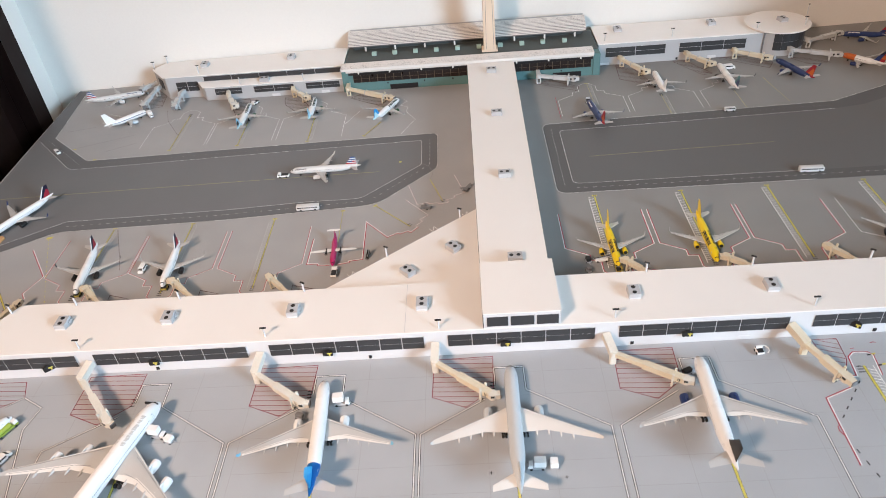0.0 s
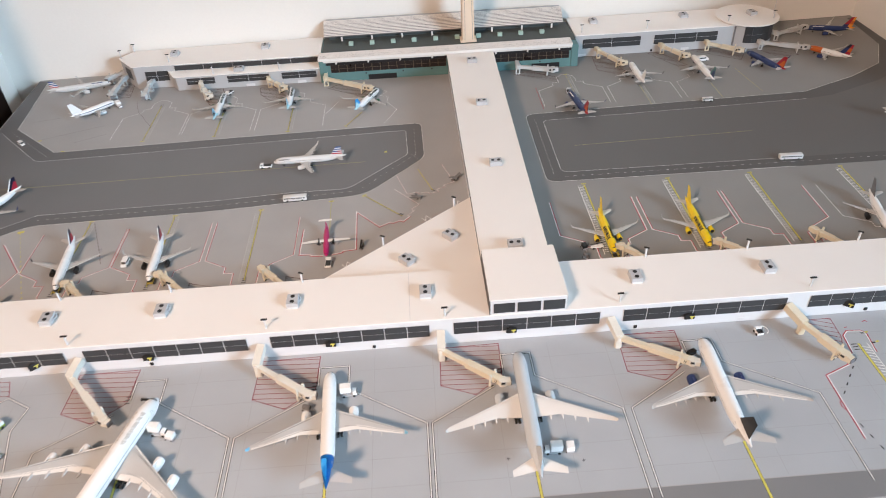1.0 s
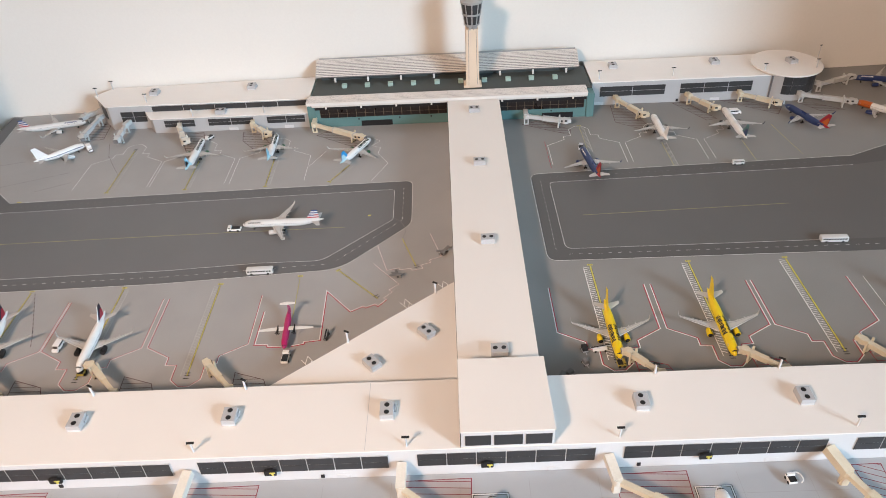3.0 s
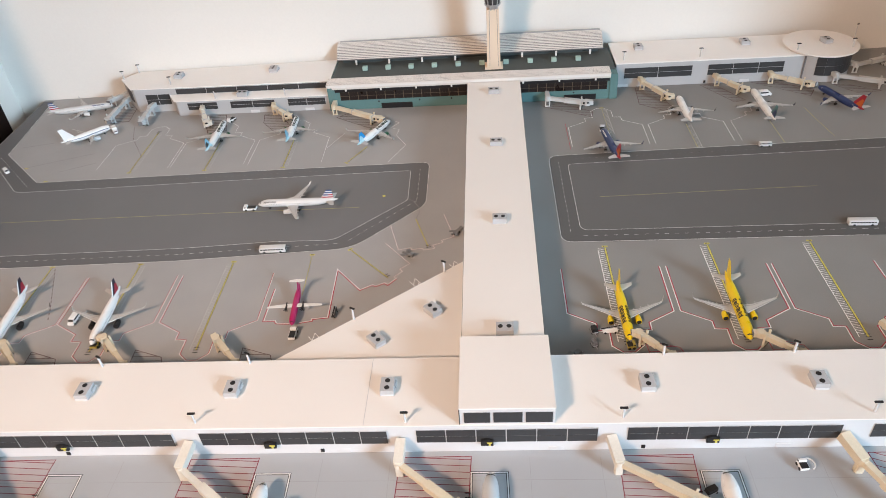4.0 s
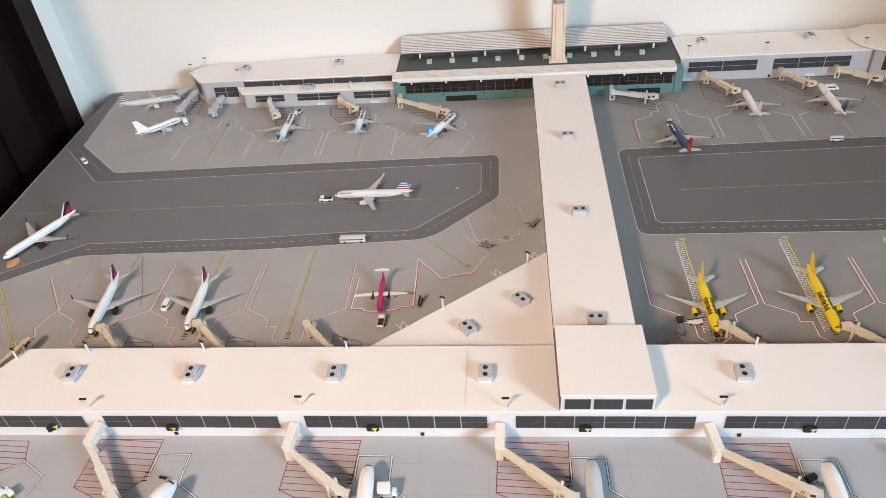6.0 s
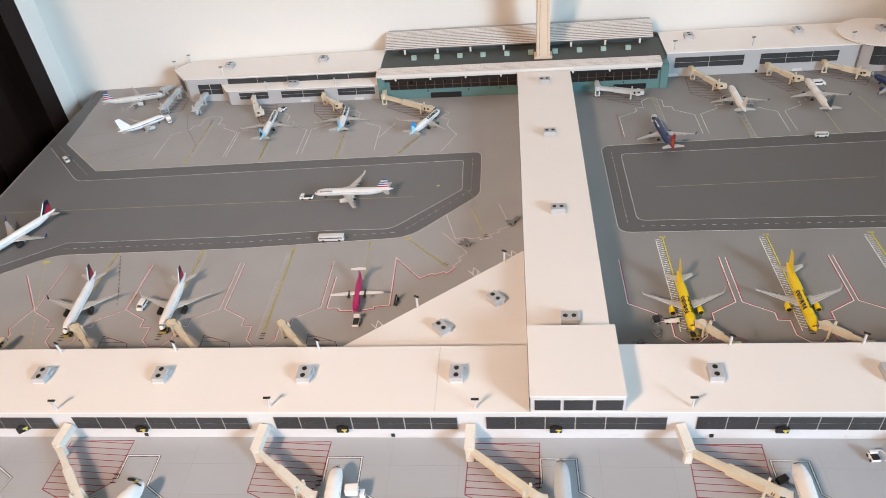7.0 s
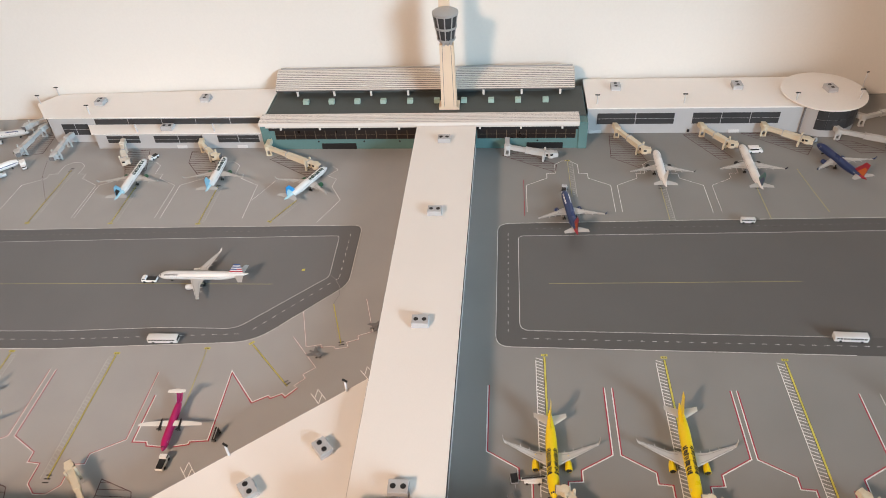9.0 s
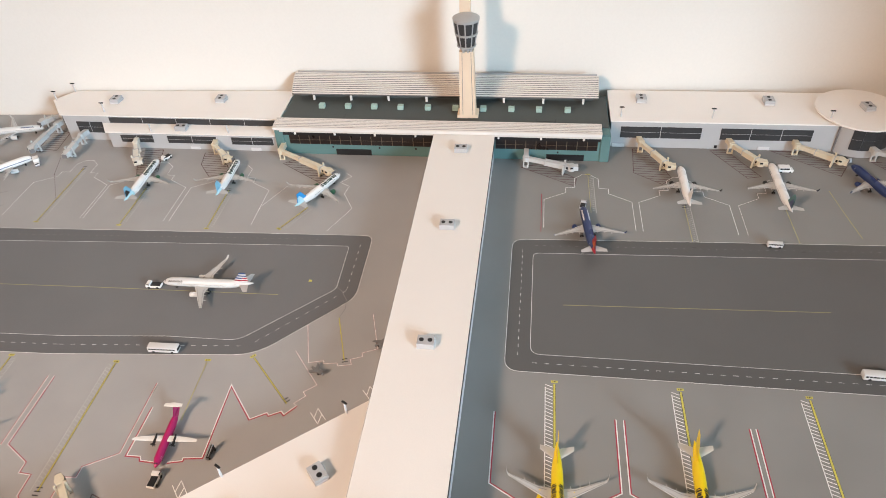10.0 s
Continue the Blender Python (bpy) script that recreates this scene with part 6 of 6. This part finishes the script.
def folded_ramp(place, turn, k=1.0):
    """Small swept dark grey ramp with a raised end."""
    top = vehicle("boarding_ramp", "small dark grey folded boarding ramp on the apron", "ramp", place, turn)
    bm = bmesh.new()
    loft(bm, [[(x * k, y * w * k, z + h) for y, h in ((-1, 0), (1, 0), (0.8, 0.0012), (-0.8, 0.0012))] for x, w, z in ((-0.008, 0.0010, 0.0016), (0.002, 0.0026, 0.0026), (0.010, 0.0030, 0.0052))])
    part("ramp", bm, M_RAMP, top)
    bm = bmesh.new()
    for side in (-1, 1):
        loft(bm, [[((x) * k, side * y * k, z) for z in (0.0022, 0.0032)] + [((x - c) * k, side * y * k, z) for z in (0.0032, 0.0022)] for x, y, c in ((0.003, 0.001, 0.006), (-0.004, 0.0070, 0.003))])
    part("platform", bm, M_RAMP, top)
    bm = bmesh.new()
    box(bm, 0.006 * k, 0.008 * k, -0.001, 0.001, 0.0, 0.0048)
    part("support", bm, M_STEEL, top)
    wheels4(top, 0.004 * k, 0.0020, 0.0010)
    return top


bus((-0.4225, 0.0065), 1)
bus((0.3255, 0.0268), -2)
tug((-0.4785, 0.1055), 180)
tug((-0.3635, -0.1505), 88, 0.0165, bed=M_BLACK, label="white flatbed truck with black bed before the magenta aircraft")
tug((-0.5840, 0.3845), -118, 0.0150)
tug((0.0415, 0.2975), 80, 0.0150, mat=M_HVAC, label="grey pushback tug with black deck at a blue airliner's nose")
tug((0.4115, 0.4255), -60, 0.0130, label="small dark tug at the blue airliner's nose", mat=M_HVAC)
tug((0.128, -0.328), 95, 0.0095, label="small white tow tractor with curved bar")
for x, y, turn in ((-0.7065, -0.1665, 92), (-0.5893, -0.1620, 90), (0.0055, -0.1785, 4)):
    tug((x, y), turn, 0.0088, mat=M_OLIVE, bed=M_RUBBER, label="small olive yellow push tug under an airliner's nose")
dolly((0.0430, -0.3530), 25, "dark ground power unit beside a bridge head", M_BLACK, (0.0120, 0.0060, 0.0050))
dolly((-0.3705, -0.3880), -20, "dark ground power cart beside a bridge head", M_RAMP, (0.0100, 0.0055, 0.0040))
board = tagged(empty("marshalling_board", Matrix.Translation((-0.5440, -0.3590, 0.0002)) @ Matrix.Rotation(radians(-14), 4, "Z")), "small black marshalling board with yellow end under a nose", "board")
bm = bmesh.new()
box(bm, 0.0034, 0.0055, -0.0012, 0.0012, 0.0010, 0.0026, 0.0004)
part("yellow_panel", bm, M_OLIVE, board)
bm = bmesh.new()
box(bm, -0.0050, 0.0034, -0.0012, 0.0012, 0.0010, 0.0026, 0.0004)
part("black_panel", bm, M_BLACK, board)
for x in (-0.0040, 0.0042):
    bm = bmesh.new()
    box(bm, x - 0.0008, x + 0.0008, -0.0010, 0.0010, 0.0, 0.0012)
    part("foot", bm, M_BLACK, board)
catering_truck((-0.7830, 0.3590), -55, "white service truck at the cheat-line airliner's nose")
van((-0.913, 0.236), -42)
van((-0.634, -0.119), -92, 0.0170, 0.0070, 0.0072, label="white fuel van beside the airliner's wing")
bus((0.2705, 0.2285), -2, 0.0180, 0.0058, 0.0075)
catering_truck((-0.518, -0.405), -10, lift=0.004)
dolly((-0.505, -0.4105), -20, "white cargo loader platform beside the big airliner", M_WHITE, (0.0095, 0.0085, 0.0045))
catering_truck((-0.3275, -0.3725), 3, lift=0.004)
catering_truck((-0.128, -0.4625), 178, "white cargo loader with raised box", lift=0.002)
dolly((-0.1115, -0.461), 90, "white container on a dark dolly", M_WHITE, (0.010, 0.0085, 0.0062))
van((0.3225, 0.3965), 2, 0.020, 0.0085, 0.0085, label="white crew van beside the airliner nose")
van((-0.677, -0.427), 66, 0.0215, 0.0066, 0.0068, label="long white service van beside the airliner")
top = vehicle("fuel_truck", "lime green tank truck alongside the airliner", "truck", (-0.6905, -0.389), 62)
bm = bmesh.new()
box(bm, -0.013, 0.013, -0.0028, 0.0028, 0.0016, 0.0040, 0.0004)
part("chassis", bm, M_LIME, top)
bm = bmesh.new()
loft(bm, [circle(12, 0.0028, (x, 0, 0.0062), "x") for x in (-0.012, 0.006)])
part("tank", bm, M_LIME, top, smooth=True)
bm = bmesh.new()
box(bm, 0.0078, 0.013, -0.0028, 0.0028, 0.0040, 0.0082, 0.0005)
part("cab", bm, M_WHITE, top)
wheels4(top, 0.009, 0.0027, 0.0015)
dolly((-0.030, -0.1545), -80, "dark grey baggage cart", M_BLACK, (0.0085, 0.0070, 0.0050))
dolly((-0.0325, -0.1745), -70, "small grey and white baggage tractor", M_RAMP, (0.0080, 0.0055, 0.0048))
dolly((-0.052, -0.190), 40, "grey baggage cart by the connector", M_RAMP, (0.0090, 0.0065, 0.0050))
dolly((-0.060, -0.193), 60, "grey baggage cart by the connector", M_RAMP, (0.0090, 0.0065, 0.0050))
belt_loader((-0.013, -0.1555), 2)
stair = vehicle("passenger_stair", "narrow dark passenger stair unit standing on the apron", "stair", (-0.3215, -0.118), 80)
bm = bmesh.new()
box(bm, -0.007, 0.007, -0.0015, 0.0015, 0.0010, 0.0026, 0.0003)
part("chassis", bm, M_RAMP, stair)
for k in range(6):
    bm = bmesh.new()
    box(bm, -0.006 + k * 0.0020, -0.004 + k * 0.0020, -0.0014, 0.0014, 0.0026, 0.0034 + k * 0.0009)
    part("step", bm, M_BLACK, stair)
for side in (-1, 1):
    bm = bmesh.new()
    oriented_box(bm, (-0.006, side * 0.0016, 0.0055), (0.006, side * 0.0016, 0.0105), 0.0004, 0.0010)
    part("handrail", bm, M_STEEL, stair)
wheels4(stair, 0.0050, 0.0015, 0.0010)
folded_ramp((-0.245, -0.010), -35)
folded_ramp((-0.184, 0.034), 40)
# tan folded card under the taxiing airliner's nose
bm = bmesh.new()
prism(bm, [(-0.8950, -0.0290), (-0.8850, -0.0180), (-0.8795, -0.0225), (-0.8815, -0.0330), (-0.8905, -0.0375)], 0.0004, 0.0034)
tagged(finish("wooden_block", bm, M_WOODO), "small pale wooden block under the airliner's nose", "block")

# small printed ground signs
for x, y, r in ((-0.172, -0.466, 0.0040), (-0.101, -0.474, 0.0)):
    paint("ground_sign", M_BLINE, [[(x - 0.0016, y), (x + 0.0016, y)], [(x, y - 0.0018), (x, y + 0.0018)]], 0.0006, Z2)
    if r:
        paint("ground_sign", M_HVAC, [[(x + r * math.cos(k * math.pi / 5), y + r * math.sin(k * math.pi / 5)) for k in range(10)]], 0.0004, Z1, True)
for x, y in ((-0.165, -0.352), (0.037, -0.352), (-0.563, -0.352), (-0.365, -0.352)):
    paint("stop_bars", M_BLINE, [[(x - 0.003, y - k * 0.0045), (x + 0.0025, y - k * 0.0045)] for k in range(3)], 0.0012, Z2)

for x, y in ((-0.886, 0.246), (-0.832, 0.203)):
    paint("stand_plate", M_YLINE, [[(x - 0.003, y), (x + 0.003, y)]], 0.003, 0.0005)
# curved bar on the little tow tractor
bm = bmesh.new()
arc = [Vector((0.1325 + 0.0048 * math.cos(a * math.pi / 8), -0.3285 + 0.0058 * math.sin(a * math.pi / 8), 0.0058)) for a in range(-3, 6)]
for p, q in zip(arc[:-1], arc[1:]):
    oriented_box(bm, p, q, 0.0009, 0.0009, 0.0002)
bar_top = [o for o in bpy.data.objects if o.name.startswith("aircraft_tug")][-1]
bm.transform(bar_top.matrix_world.inverted() if bar_top.matrix_world != Matrix() else bar_top.matrix_basis.inverted())
part("tow_bar", bm, M_WHITE, bar_top)
